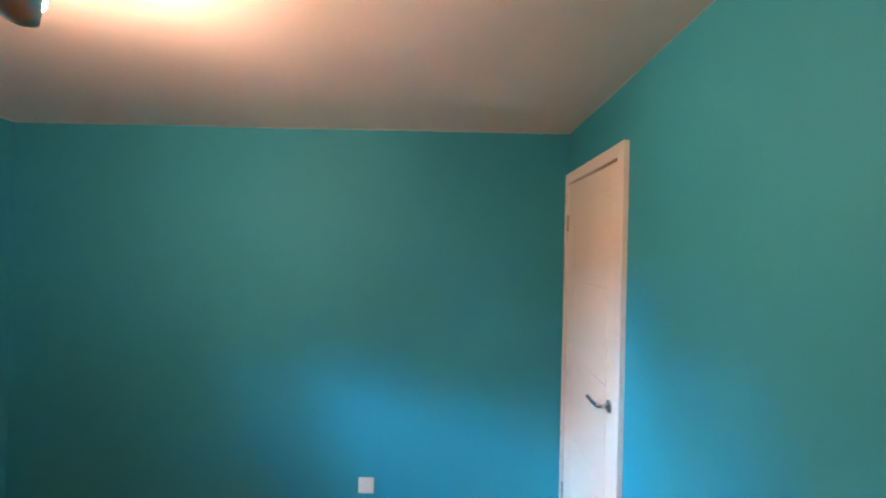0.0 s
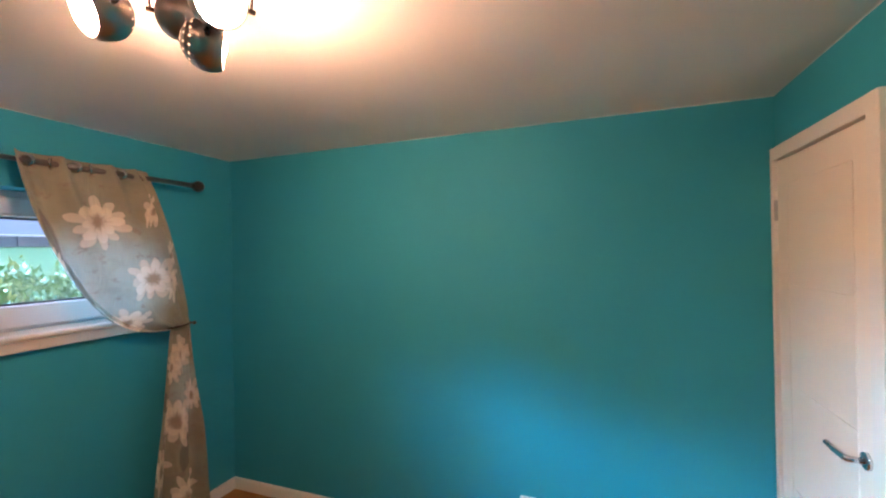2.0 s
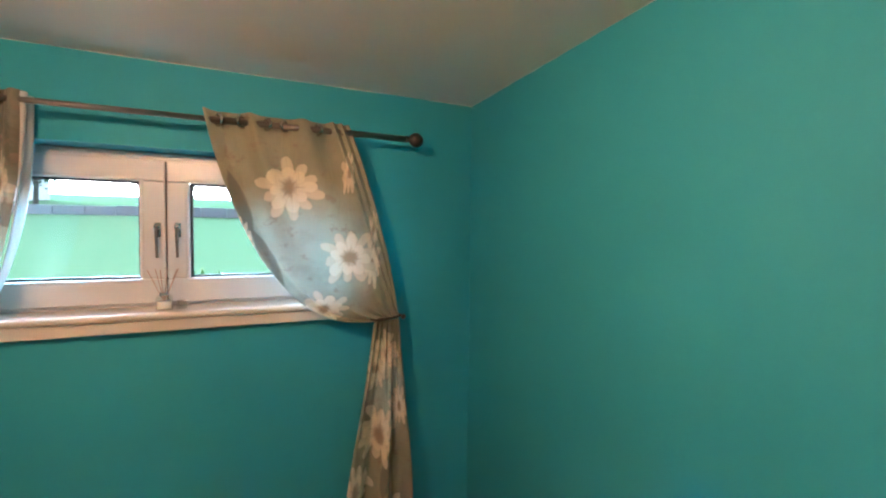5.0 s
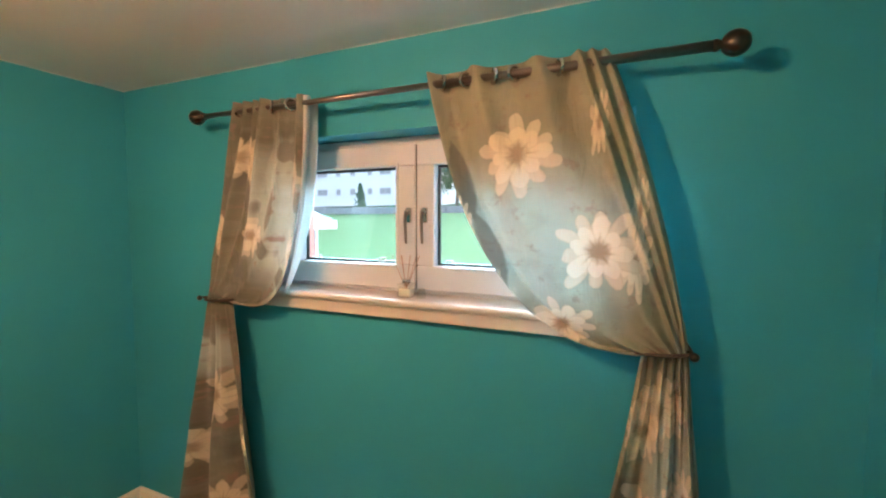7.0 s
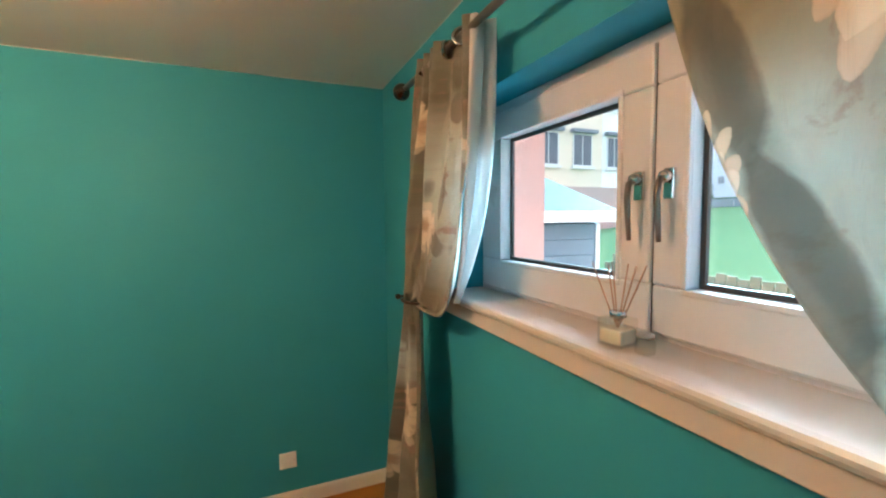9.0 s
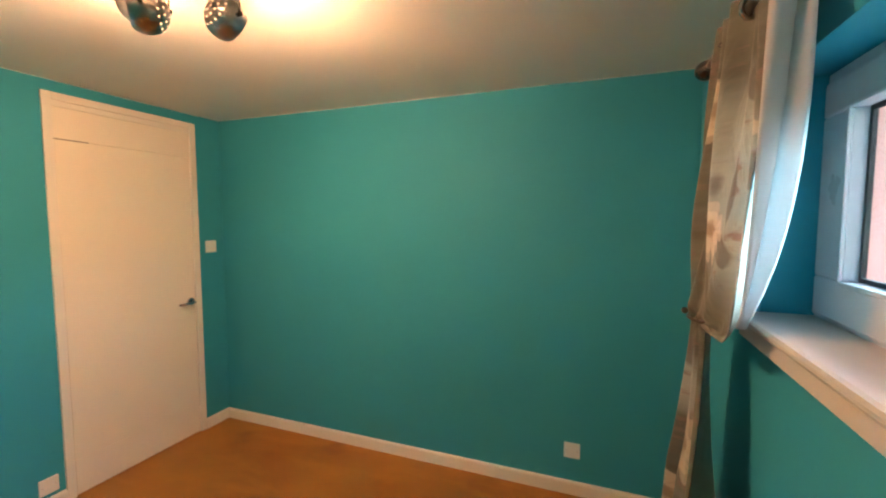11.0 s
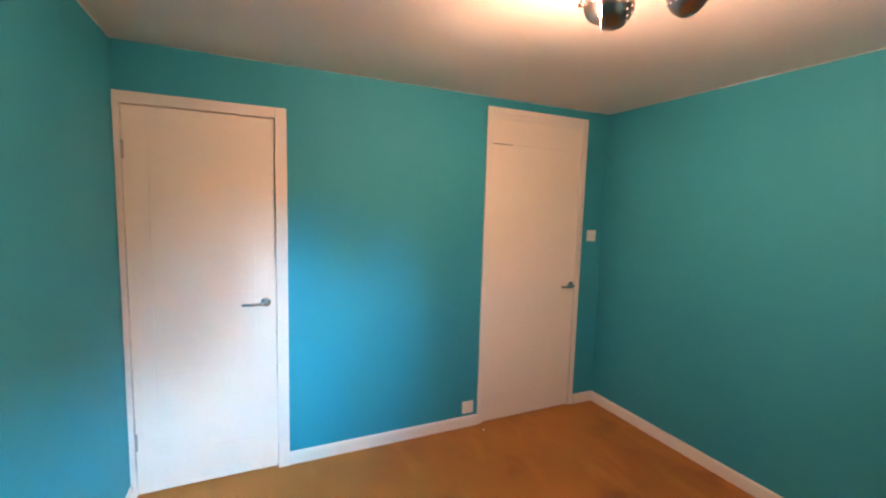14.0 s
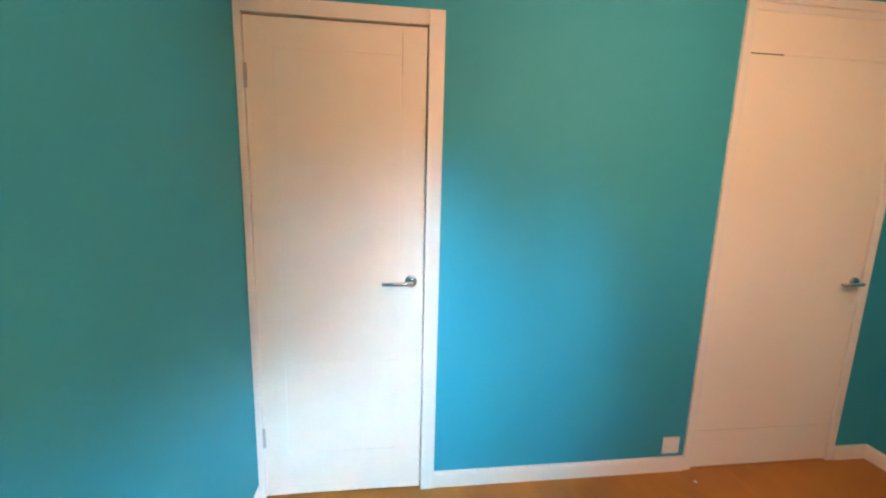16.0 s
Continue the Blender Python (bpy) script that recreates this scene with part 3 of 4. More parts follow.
def window():
    thing = tagged(new("window_1"), "white plastic two-sash window with chrome handles, closed", "window", kind="structure")
    y0, y1, z0, z1 = 0.937, 2.513, 1.264, 1.933
    xf, xb = -3.262, -3.335
    rim = 0.040
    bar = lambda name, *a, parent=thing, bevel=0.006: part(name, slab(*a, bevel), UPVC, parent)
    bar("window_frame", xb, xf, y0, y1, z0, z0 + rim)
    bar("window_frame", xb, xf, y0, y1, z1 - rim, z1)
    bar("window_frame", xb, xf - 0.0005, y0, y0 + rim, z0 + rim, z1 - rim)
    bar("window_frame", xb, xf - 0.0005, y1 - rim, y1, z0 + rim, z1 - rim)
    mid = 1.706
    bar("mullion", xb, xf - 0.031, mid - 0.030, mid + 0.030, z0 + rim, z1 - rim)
    # black strip standing in for the shade of the narrow gap between the sashes
    part("gap_strip", slab(xf - 0.0305, xf + 0.010, mid - 0.0026, mid + 0.0026, z0 + rim - 0.004, z1 - rim + 0.004), BLACK, thing, "dark strip for the shaded gap between the sashes")
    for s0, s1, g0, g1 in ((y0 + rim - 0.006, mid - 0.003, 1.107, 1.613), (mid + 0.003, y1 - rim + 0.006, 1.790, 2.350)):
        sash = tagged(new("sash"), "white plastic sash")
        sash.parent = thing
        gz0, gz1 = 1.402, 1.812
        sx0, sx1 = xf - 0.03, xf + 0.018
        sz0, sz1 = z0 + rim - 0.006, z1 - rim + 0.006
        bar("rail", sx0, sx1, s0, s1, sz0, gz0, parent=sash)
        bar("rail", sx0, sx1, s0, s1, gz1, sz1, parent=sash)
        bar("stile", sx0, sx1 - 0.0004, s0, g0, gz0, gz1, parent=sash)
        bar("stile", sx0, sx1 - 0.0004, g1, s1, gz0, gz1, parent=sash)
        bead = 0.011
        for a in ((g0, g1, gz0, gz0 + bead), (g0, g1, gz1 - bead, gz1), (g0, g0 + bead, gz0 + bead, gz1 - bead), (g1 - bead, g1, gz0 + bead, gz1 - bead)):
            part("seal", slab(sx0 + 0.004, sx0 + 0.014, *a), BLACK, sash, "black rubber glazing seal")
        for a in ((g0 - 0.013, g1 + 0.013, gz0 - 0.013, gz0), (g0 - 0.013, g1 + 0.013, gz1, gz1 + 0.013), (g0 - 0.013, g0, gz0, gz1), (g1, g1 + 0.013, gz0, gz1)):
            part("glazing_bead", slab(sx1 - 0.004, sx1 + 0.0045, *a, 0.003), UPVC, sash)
        pane = part("pane", slab(sx0 + 0.006, sx0 + 0.012, g0 + bead, g1 - bead, gz0 + bead, gz1 - bead), PANE_GLASS, sash, "clear glass pane")
        pane.visible_shadow = False
    for y in (1.677, 1.750):
        x = xf + 0.018
        handle = part("handle", slab(x - 0.001, x + 0.011, y - 0.011, y + 0.011, 1.578, 1.640, 0.003), CHROME, thing, "chrome window handle hanging down")
        part("knob", lathe(bmesh.new(), [(0.0, 0.0), (0.012, 0.0), (0.013, 0.012), (0.010, 0.018), (0.0, 0.020)], towards((x + 0.010, y, 1.622), (1, 0, 0)), 20), CHROME, handle, smooth=True)
        part("lever", tube(bmesh.new(), [(x + 0.022, y, 1.624), (x + 0.036, y, 1.612), (x + 0.040, y, 1.585), (x + 0.037, y, 1.545), (x + 0.032, y, 1.494)], [0.0065, 0.007, 0.0065, 0.006, 0.005], 12), ROD_METAL, handle, smooth=True)
    return thing


window()


def sill():
    """A deep board with a rounded nosing and a flat apron below it."""
    thing = tagged(new("window_sill"), "cream painted wooden window sill with a rounded nosing", "window sill", kind="structure")
    prof = [(-3.2615, 1.2625), (-3.2615, 1.285), (-3.095, 1.285), (-3.086, 1.282), (-3.082, 1.275), (-3.082, 1.268), (-3.086, 1.260), (-3.093, 1.257), (-3.139, 1.2625)]
    bm = bmesh.new()
    ends = [[bm.verts.new((x, y, z)) for x, z in prof] for y in (0.938, 2.512)]
    n = len(prof)
    for k in range(n):
        bm.faces.new((ends[0][k], ends[1][k], ends[1][(k + 1) % n], ends[0][(k + 1) % n]))
    bm.faces.new(ends[0])
    bm.faces.new(ends[1])
    part("board", bm, SILL_PAINT, thing)
    part("apron", slab(-3.1395, -3.100, 0.90, 2.55, 1.208, 1.2565, 0.004), SILL_PAINT, thing)
    return thing


sill()


def reed_diffuser(x, y, z):
    thing = tagged(new("reed_diffuser"), "small square glass reed diffuser with amber oil on the sill", "diffuser")
    part("jar", slab(-0.029, 0.029, -0.029, 0.029, 0.0, 0.058, 0.006), JAR_GLASS, thing, "clear square glass jar")
    part("oil", slab(-0.025, 0.025, -0.025, 0.025, 0.006, 0.036, 0.004), OIL, thing, "amber scented oil")
    part("neck", lathe(bmesh.new(), [(0.0, 0.058), (0.017, 0.058), (0.017, 0.070), (0.012, 0.071), (0.0, 0.071)], pose(0, 0, 0), 20), CHROME, thing, "metal collar", True)
    for dx, dy in ((0.012, -0.055), (-0.02, -0.03), (0.018, -0.012), (-0.012, 0.012), (0.010, 0.045), (-0.015, 0.05)):
        part("reed", tube(bmesh.new(), [(-dx * 0.2, -dy * 0.2, 0.012), (dx * 0.35, dy * 0.3, 0.071), (dx, dy, 0.165)], 0.0016, 6), REED, thing)
    thing.matrix_world = pose(x, y, z, 0, 0, 8)
    return thing


reed_diffuser(-3.150, 1.712, 1.2855)
dish = tagged(new("trinket_jar"), "tiny clear glass jar beside the diffuser", "jar")
part("body", lathe(bmesh.new(), [(0.0, 0.0), (0.017, 0.0), (0.019, 0.004), (0.019, 0.022), (0.015, 0.026), (0.015, 0.030), (0.0, 0.030)], pose(0, 0, 0), 24), JAR_GLASS, dish, smooth=True)
part("lid", lathe(bmesh.new(), [(0.0, 0.0301), (0.0165, 0.0301), (0.0165, 0.036), (0.0, 0.037)], pose(0, 0, 0), 24), STEEL, dish, smooth=True)
dish.matrix_world = pose(-3.158, 1.772, 1.2855)

# ---- curtains ----
ROD_X, ROD_Z = -3.014, 2.040


def curtain_pole():
    thing = tagged(new("curtain_pole"), "dark metal curtain pole with ball finials above the window", "curtain pole")
    part("pole", tube(bmesh.new(), [(ROD_X, 0.775, ROD_Z), (ROD_X, 1.90, ROD_Z)], 0.0105, 20), ROD_METAL, thing, smooth=True)
    part("outer_tube", tube(bmesh.new(), [(ROD_X, 1.90, ROD_Z), (ROD_X, 2.70, ROD_Z)], 0.0135, 20), ROD_METAL, thing, smooth=True)
    for y, s in ((0.775, -1), (2.700, 1)):
        prof = [(0.0, -0.012), (0.014, -0.012), (0.016, -0.006), (0.014, 0.002), (0.010, 0.006), (0.018, 0.010), (0.028, 0.020), (0.033, 0.034), (0.033, 0.044), (0.028, 0.058), (0.018, 0.068), (0.0, 0.073)]
        part("finial", lathe(bmesh.new(), prof, towards((ROD_X, y, ROD_Z), (0, s, 0)), 28), DARK_METAL, thing, "dark bronze ball finial", True)
    for y in (0.99, 2.40):
        bm = lathe(bmesh.new(), [(0.0, 0.0), (0.026, 0.0), (0.026, 0.005), (0.008, 0.008), (0.008, 0.1), (0.0, 0.1)], towards((XW + 0.0005, y, ROD_Z - 0.018), (1, 0, 0)), 20)
        tube(bm, [(XW + 0.10, y, ROD_Z - 0.018), (ROD_X, y, ROD_Z - 0.020), (ROD_X + 0.018, y, ROD_Z - 0.008)], 0.006, 10)
        part("bracket", bm, DARK_METAL, thing, smooth=True)
    return thing


curtain_pole()


def bez(p, t):
    a, b, c, d = p
    s = 1 - t
    return s * s * s * a + 3 * s * s * t * b + 3 * s * t * t * c + t * t * t * d


def bumps(y, humps, wider=1.0):
    return sum(high * math.exp(-((y - at) / (half * wider)) ** 2) for at, half, high in humps)


def curtain(label, cloth, inner, outer, tie_z, low_inner, low_outer, crowd, side, humps, pleats, rings):
    """An eyelet curtain hung on the pole, drawn aside by a cord at tie_z and falling to the floor.
    inner, outer: four control points (y, z) of the cloth's two edges from the pole to the cord; low_*: y of the edges at the cord and at the hem.
    humps: folds that pass before the pole, as (y, half width, depth); they widen and flatten downwards. pleats: tight folds that keep their shape.
    rings: y of the eyelets; crowd: how far the cloth bunches towards the outer edge; side: +1 when the outer edge lies at higher y."""
    thing = tagged(new("curtain"), label, "curtain", group="curtains at the window")
    nu, nv, nl = 170, 56, 40
    bm = bmesh.new()
    uvl = bm.loops.layers.uv.new("UVMap")
    grid, flat = [], {}
    for j in range(nv + nl + 1):
        row = []
        for i in range(nu + 1):
            u = i / nu
            w = 1 - (1 - u) ** crowd
            top = inner[0][0] * (1 - w) + outer[0][0] * w
            squeeze = 0.0
            if j <= nv:
                t = j / nv
                e = [[inner[k][q] * (1 - w) + outer[k][q] * w for k in range(4)] for q in (0, 1)]
                y, z = bez(e[0], t), bez(e[1], t)
                fall = (1 - t) ** 1.2
                x = ROD_X - 0.021 + (bumps(top, humps[:1]) * fall ** 3 + bumps(top, humps[1:], 1 + 2.0 * t) * (0.55 + 0.45 * fall) + bumps(top, pleats) * (0.55 + 0.45 * fall)) * (1 if t < 0.9 else 1 - 5 * (t - 0.9))
                x += (0.040 if side > 0 else 0.012) * math.sin(math.pi * min(1, t * 1.05)) * math.sin(math.pi * (0.05 + 0.62 * u)) + 0.026 * t
                x += 0.006 * math.sin(2 * math.pi * (4.3 * u + 0.9 * t + 0.15 * math.sin(7 * u))) * math.sin(math.pi * t)
                belly = math.sin(math.pi * t)
                x += 0.016 * math.sin(2 * math.pi * (2.6 * w + 0.55 * t)) * belly
                # the rolled hem along the free edge, and the hollow behind it
                x += (0.012 / (1 + math.exp((u - 0.030) / 0.004)) - 0.017 * math.exp(-((u - 0.060) / 0.020) ** 2)) * (0.25 + 0.75 * belly) * (1 if side > 0 else 0.35)
                x -= 0.050 * max(0.0, (u - 0.86) / 0.14) * (1 - 0.5 * t)
                gather = max(0.0, (t - 0.80) / 0.20)
                x += gather * 0.014 * math.sin(2 * math.pi * 6 * u)
                if side < 0:
                    squeeze = 0.030 * math.sin(2 * math.pi * 4.5 * u + 0.6) * (1 - 0.4 * t)
            else:
                t = (j - nv) / nl
                spread = t ** 1.05
                y0 = low_inner[0] + (low_inner[1] - low_inner[0]) * spread
                y1 = low_outer[0] + (low_outer[1] - low_outer[0]) * spread
                y, z = y0 + (y1 - y0) * w, tie_z + (0.022 - tie_z) * t
                k = min(1, t * 2.2)
                x = ROD_X + 0.005 + 0.014 * (1 - k) * math.sin(2 * math.pi * 6 * u)
                x += k * ((0.026 + 0.034 * t) * math.sin(2 * math.pi * 2.5 * u + 0.9) + 0.02 * t + 0.010 * math.sin(2 * math.pi * 6 * u + 3 * t))
                y += 0.006 * math.sin(9 * t + 11 * u) * k
                squeeze = 0.010 * math.sin(2 * math.pi * 2.5 * u + 0.4)
            v = bm.verts.new((x, y, z))
            flat[v] = (y + squeeze, z)
            row.append(v)
        grid.append(row)
    for a, b in zip(grid, grid[1:]):
        for i in range(nu):
            f = bm.faces.new((a[i], b[i], b[i + 1], a[i + 1]) if side > 0 else (a[i], a[i + 1], b[i + 1], b[i]))
            f.smooth = True
            for lp in f.loops:
                lp[uvl].uv = flat[lp.vert]
    me = bpy.data.meshes.new("cloth")
    bm.to_mesh(me)
    bm.free()
    me.materials.append(cloth)
    me.materials.append(CURTAIN_BACK)
    ob = new("cloth", me)
    ob.parent = thing
    sol = ob.modifiers.new("thickness", "SOLIDIFY")
    sol.thickness, sol.offset, sol.material_offset, sol.material_offset_rim = 0.004, -1.0, 1, 0
    # eyelet rings where the cloth crosses the pole
    for k, y in enumerate(rings):
        bm = bmesh.new()
        ring = [(0.0165, -0.0045), (0.025, -0.0045), (0.027, 0.0), (0.025, 0.0045), (0.0165, 0.0045), (0.0165, -0.0045)]
        lathe(bm, ring, towards((ROD_X, y, ROD_Z), (0.75 if k % 2 else -0.75, 1, 0)), 24)
        part("eyelet", bm, CHROME, thing, "metal eyelet ring", True)
    return thing


FLOWERS_R = [(2.52, 1.47, 0.105, 0.45), (2.185, 1.785, 0.126, 1.0), (2.424, 1.500, 0.122, 0.95), (2.325, 1.275, 0.075, 1.35), (2.005, 1.56, 0.10, 0.40), (2.42, 1.86, 0.10, 0.28), (2.53, 1.62, 0.10, 0.22),
             (2.60, 1.05, 0.11, 0.55), (2.55, 0.98, 0.10, 0.4), (2.56, 0.68, 0.14, 0.6), (2.46, 0.45, 0.12, 0.55), (2.66, 0.80, 0.10, 0.4), (2.60, 0.25, 0.13, 0.7)]
FLOWERS_L = [(1.04, 1.84, 0.11, 0.55), (1.29, 1.76, 0.10, 0.5), (0.88, 1.52, 0.10, 0.5), (1.27, 1.45, 0.10, 0.5), (1.06, 1.52, 0.09, 0.6),
             (0.84, 0.80, 0.13, 0.65), (0.70, 0.55, 0.11, 0.6), (1.00, 0.62, 0.11, 0.6), (0.88, 0.32, 0.12, 0.7), (0.66, 0.86, 0.09, 0.5)]
CLOTH_R = curtain_material("flowered curtain cloth", FLOWERS_R, [(2.22, 1.49, 0.33, 0.31), (2.62, 0.85, 0.07, 0.2)], (0.305, 0.300, 0.215), (0.232, 0.236, 0.176),
                         [(2.00, 1.72, 0.14, 0.22, 0.35), (2.10, 1.50, 0.13, 0.22, 0.5), (2.50, 0.80, 0.10, 0.4, 0.3), (2.60, 0.50, 0.12, 0.3, -0.2), (2.40, 0.25, 0.12, 0.3, 0.3)], 0.5)
# The same cloth, with the shade of its bunched folds put into darker ground colours
CLOTH_L = curtain_material("flowered curtain cloth with fold shade", FLOWERS_L, [(1.21, 1.55, 0.17, 0.36), (0.80, 1.0, 0.09, 0.15)], (0.180, 0.182, 0.142), (0.104, 0.108, 0.088),
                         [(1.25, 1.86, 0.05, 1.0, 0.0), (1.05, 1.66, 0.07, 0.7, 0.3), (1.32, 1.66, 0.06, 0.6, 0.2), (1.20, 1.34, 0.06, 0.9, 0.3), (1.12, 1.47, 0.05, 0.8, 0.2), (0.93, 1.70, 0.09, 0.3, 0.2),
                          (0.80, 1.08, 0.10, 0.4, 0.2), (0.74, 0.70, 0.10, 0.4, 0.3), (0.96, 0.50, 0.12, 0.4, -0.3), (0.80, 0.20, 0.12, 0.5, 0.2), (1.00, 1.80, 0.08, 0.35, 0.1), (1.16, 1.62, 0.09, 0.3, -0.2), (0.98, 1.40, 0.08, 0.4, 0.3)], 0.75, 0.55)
curtain("sand and aqua flowered eyelet curtain, tied back, wide open fold", CLOTH_R,
        [(1.875, 2.078), (1.957, 1.60), (2.20, 1.150), (2.545, 1.208)], [(2.445, 2.074), (2.53, 1.84), (2.625, 1.50), (2.660, 1.225)],
        1.212, (2.545, 2.335), (2.660, 2.775), 1.4, 1,
        [(1.872, 0.020, 0.040), (2.037, 0.026, 0.044), (2.235, 0.032, 0.046)], [(2.355, 0.016, 0.046), (2.392, 0.013, 0.040), (2.428, 0.013, 0.044)], (1.925, 2.005, 2.100, 2.165, 2.300))
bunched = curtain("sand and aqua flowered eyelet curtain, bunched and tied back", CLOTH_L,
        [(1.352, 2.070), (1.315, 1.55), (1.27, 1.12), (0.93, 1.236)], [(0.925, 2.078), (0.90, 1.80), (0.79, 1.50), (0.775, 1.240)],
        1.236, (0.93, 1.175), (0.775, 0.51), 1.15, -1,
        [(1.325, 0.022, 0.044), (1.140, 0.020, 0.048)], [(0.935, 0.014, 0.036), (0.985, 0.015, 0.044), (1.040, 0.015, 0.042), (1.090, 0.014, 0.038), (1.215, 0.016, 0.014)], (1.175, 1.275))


def lining_flap():
    """The white lining that shows beyond the gathered curtain's inner edge, turned towards the glass."""
    bm = bmesh.new()
    rows = []
    for j in range(25):
        t = j / 24
        z = 2.068 - 0.775 * t
        y = 1.340 - 0.030 * t - 0.090 * t ** 3
        wide = 0.074 * (1 - 0.12 * t) * (1 - 0.75 * t ** 5)
        row = []
        for i in range(13):
            u = i / 12
            row.append(bm.verts.new((ROD_X + 0.004 - wide * u + 0.006 * math.sin(9 * u + 4 * t), y + 0.014 * math.sin(7 * u + 2.5 * t) * (1 - t), z)))
        rows.append(row)
    for a, b in zip(rows, rows[1:]):
        for i in range(12):
            bm.faces.new((a[i], b[i], b[i + 1], a[i + 1]))
    ob = part("lining", bm, LINING, bunched, "thin white lining cloth", True)
    ob.modifiers.new("thickness", "SOLIDIFY").thickness = 0.0015
    return ob


lining_flap()


def tieback(y0, y1, z, hook_y, label):
    thing = tagged(new("curtain_tieback"), label, "tieback", group="cords round the curtains")
    pts = []
    for k in range(25):
        a = 2 * math.pi * k / 24
        pts.append((ROD_X + 0.008 + 0.030 * math.cos(a), (y0 + y1) / 2 + (y1 - y0) / 2 * math.sin(a), z + 0.006 * math.sin(a)))
    part("cord", tube(bmesh.new(), pts, 0.005, 8, False), CORD, thing, smooth=True)
    part("hook", tube(bmesh.new(), [(XW + 0.0005, hook_y, z), (XW + 0.05, hook_y, z), (ROD_X - 0.02, hook_y, z + 0.002), (ROD_X + 0.03, hook_y, z + 0.004)], 0.005, 10), DARK_METAL, thing, smooth=True)
    part("hook_ball", lathe(bmesh.new(), [(0.0, -0.012), (0.008, -0.009), (0.0125, 0.0), (0.008, 0.009), (0.0, 0.012)], towards((ROD_X + 0.035, hook_y, z + 0.004), (1, 0, 0)), 16), DARK_METAL, thing, smooth=True)
    return thing


tieback(2.530, 2.668, 1.219, 2.672, "thin dark cord tieback on a wall hook")
tieback(0.765, 0.945, 1.236, 0.760, "thin dark cord tieback on a ball hook")

# ---- ceiling spotlights ----
HUB = (-1.60, 1.52)
SPOTS = [((-1.560, 1.582, 2.102), (0.66, 0.70, -0.10)), ((-1.678, 1.428, 2.125), (-0.20, -0.93, -0.44)),
         ((-1.474, 1.533, 2.156), (0.80, -0.50, -0.48)), ((-1.665, 1.600, 2.198), (-0.80, 0.58, -0.50))]


def ceiling_light():
    thing = tagged(new("ceiling_light"), "ceiling spotlight fitting with lit bulbs in dark metal globe shades", "ceiling light")
    part("base_plate", lathe(bmesh.new(), [(0.0, H - 0.0005), (0.075, H - 0.0005), (0.075, H - 0.018), (0.068, H - 0.026), (0.02, H - 0.030), (0.014, H - 0.06), (0.0, H - 0.062)], pose(HUB[0], HUB[1], 0), 32), DARK_METAL, thing, smooth=True)
    for place, way in SPOTS:
        p, w = Vector(place), Vector(way).normalized()
        spot = new("spot")
        spot.parent = thing
        m = towards(p, w)
        r = 0.058
        prof = [(r * math.sin(a), r * math.cos(a)) for a in (math.pi * (0.31 + 0.69 * k / 18) for k in range(19))]
        inner = [((r - 0.002) * math.sin(a), (r - 0.002) * math.cos(a)) for a in (math.pi * (1.0 - 0.69 * k / 18) for k in range(19))]
        part("shade", lathe(bmesh.new(), prof + inner + prof[:1], m, 36), SHADE_METAL, spot, "dark polished metal globe shade", True)
        part("bulb", lathe(bmesh.new(), [(0.0, 0.037), (0.012, 0.035), (0.023, 0.028), (0.029, 0.016), (0.029, 0.004), (0.021, -0.016), (0.013, -0.031), (0.0, -0.033)], m, 24), BULB_GLASS, spot, "lit frosted bulb", True)
        holes = bmesh.new()
        for ring_a, count in ((0.80, 12), (0.70, 16), (0.90, 7)):
            for k in range(count):
                a, b = math.pi * ring_a, 2 * math.pi * (k + 0.5 * (ring_a == 0.70)) / count
                n = Vector((math.sin(a) * math.cos(b), math.sin(a) * math.sin(b), math.cos(a)))
                lathe(holes, [(0.0030, -0.0005), (0.0026, 0.0006), (0.0, 0.0008)], m @ towards(n * r, n), 8)
        if p.z < 2.19:
            part("perforation", holes, PERFORATION, spot, "lamplight through round perforations")
        side = w.cross(Vector((0, 0, 1))).normalized()
        bm = bmesh.new()
        tube(bm, [p + side * 0.065, p + side * 0.067 + Vector((0, 0, 0.03)), p + side * 0.045 + Vector((0, 0, 0.068)), p + Vector((0, 0, 0.078)), p - side * 0.045 + Vector((0, 0, 0.068)), p - side * 0.067 + Vector((0, 0, 0.03)), p - side * 0.065], 0.0032, 8)
        for s in (1, -1):
            tube(bm, [p + s * side * 0.055, p + s * side * 0.074], 0.006, 10)
        part("yoke", bm, DARK_METAL, spot, smooth=True)
        hub = Vector((HUB[0], HUB[1], H - 0.045))
        top = p + Vector((0, 0, 0.078))
        part("arm", tube(bmesh.new(), [hub, hub.lerp(top, 0.5) + Vector((0, 0, 0.02)), top], 0.006, 10), CHROME, spot, smooth=True)
    return thing


ceiling_light()

scrap = tagged(part("paper_scrap", slab(-0.008, 0.008, -0.005, 0.005, 0.0, 0.005, 0.0015), CRUMB), "tiny pale scrap lying on the brown floor", "scrap")
scrap.matrix_world = pose(-0.095, 1.062, 0.0, 0, 0, 35)

# ---- outside ----


def ground_height(x, y):
    d = max(0.0, -x - 6.0)
    return 0.35 + 1.95 * min(1.0, d / 26.0) ** 1.15 + max(0.0, d - 26.0) * 0.075 + 0.05 * math.sin(0.31 * x + 0.23 * y) * min(1, d / 8)


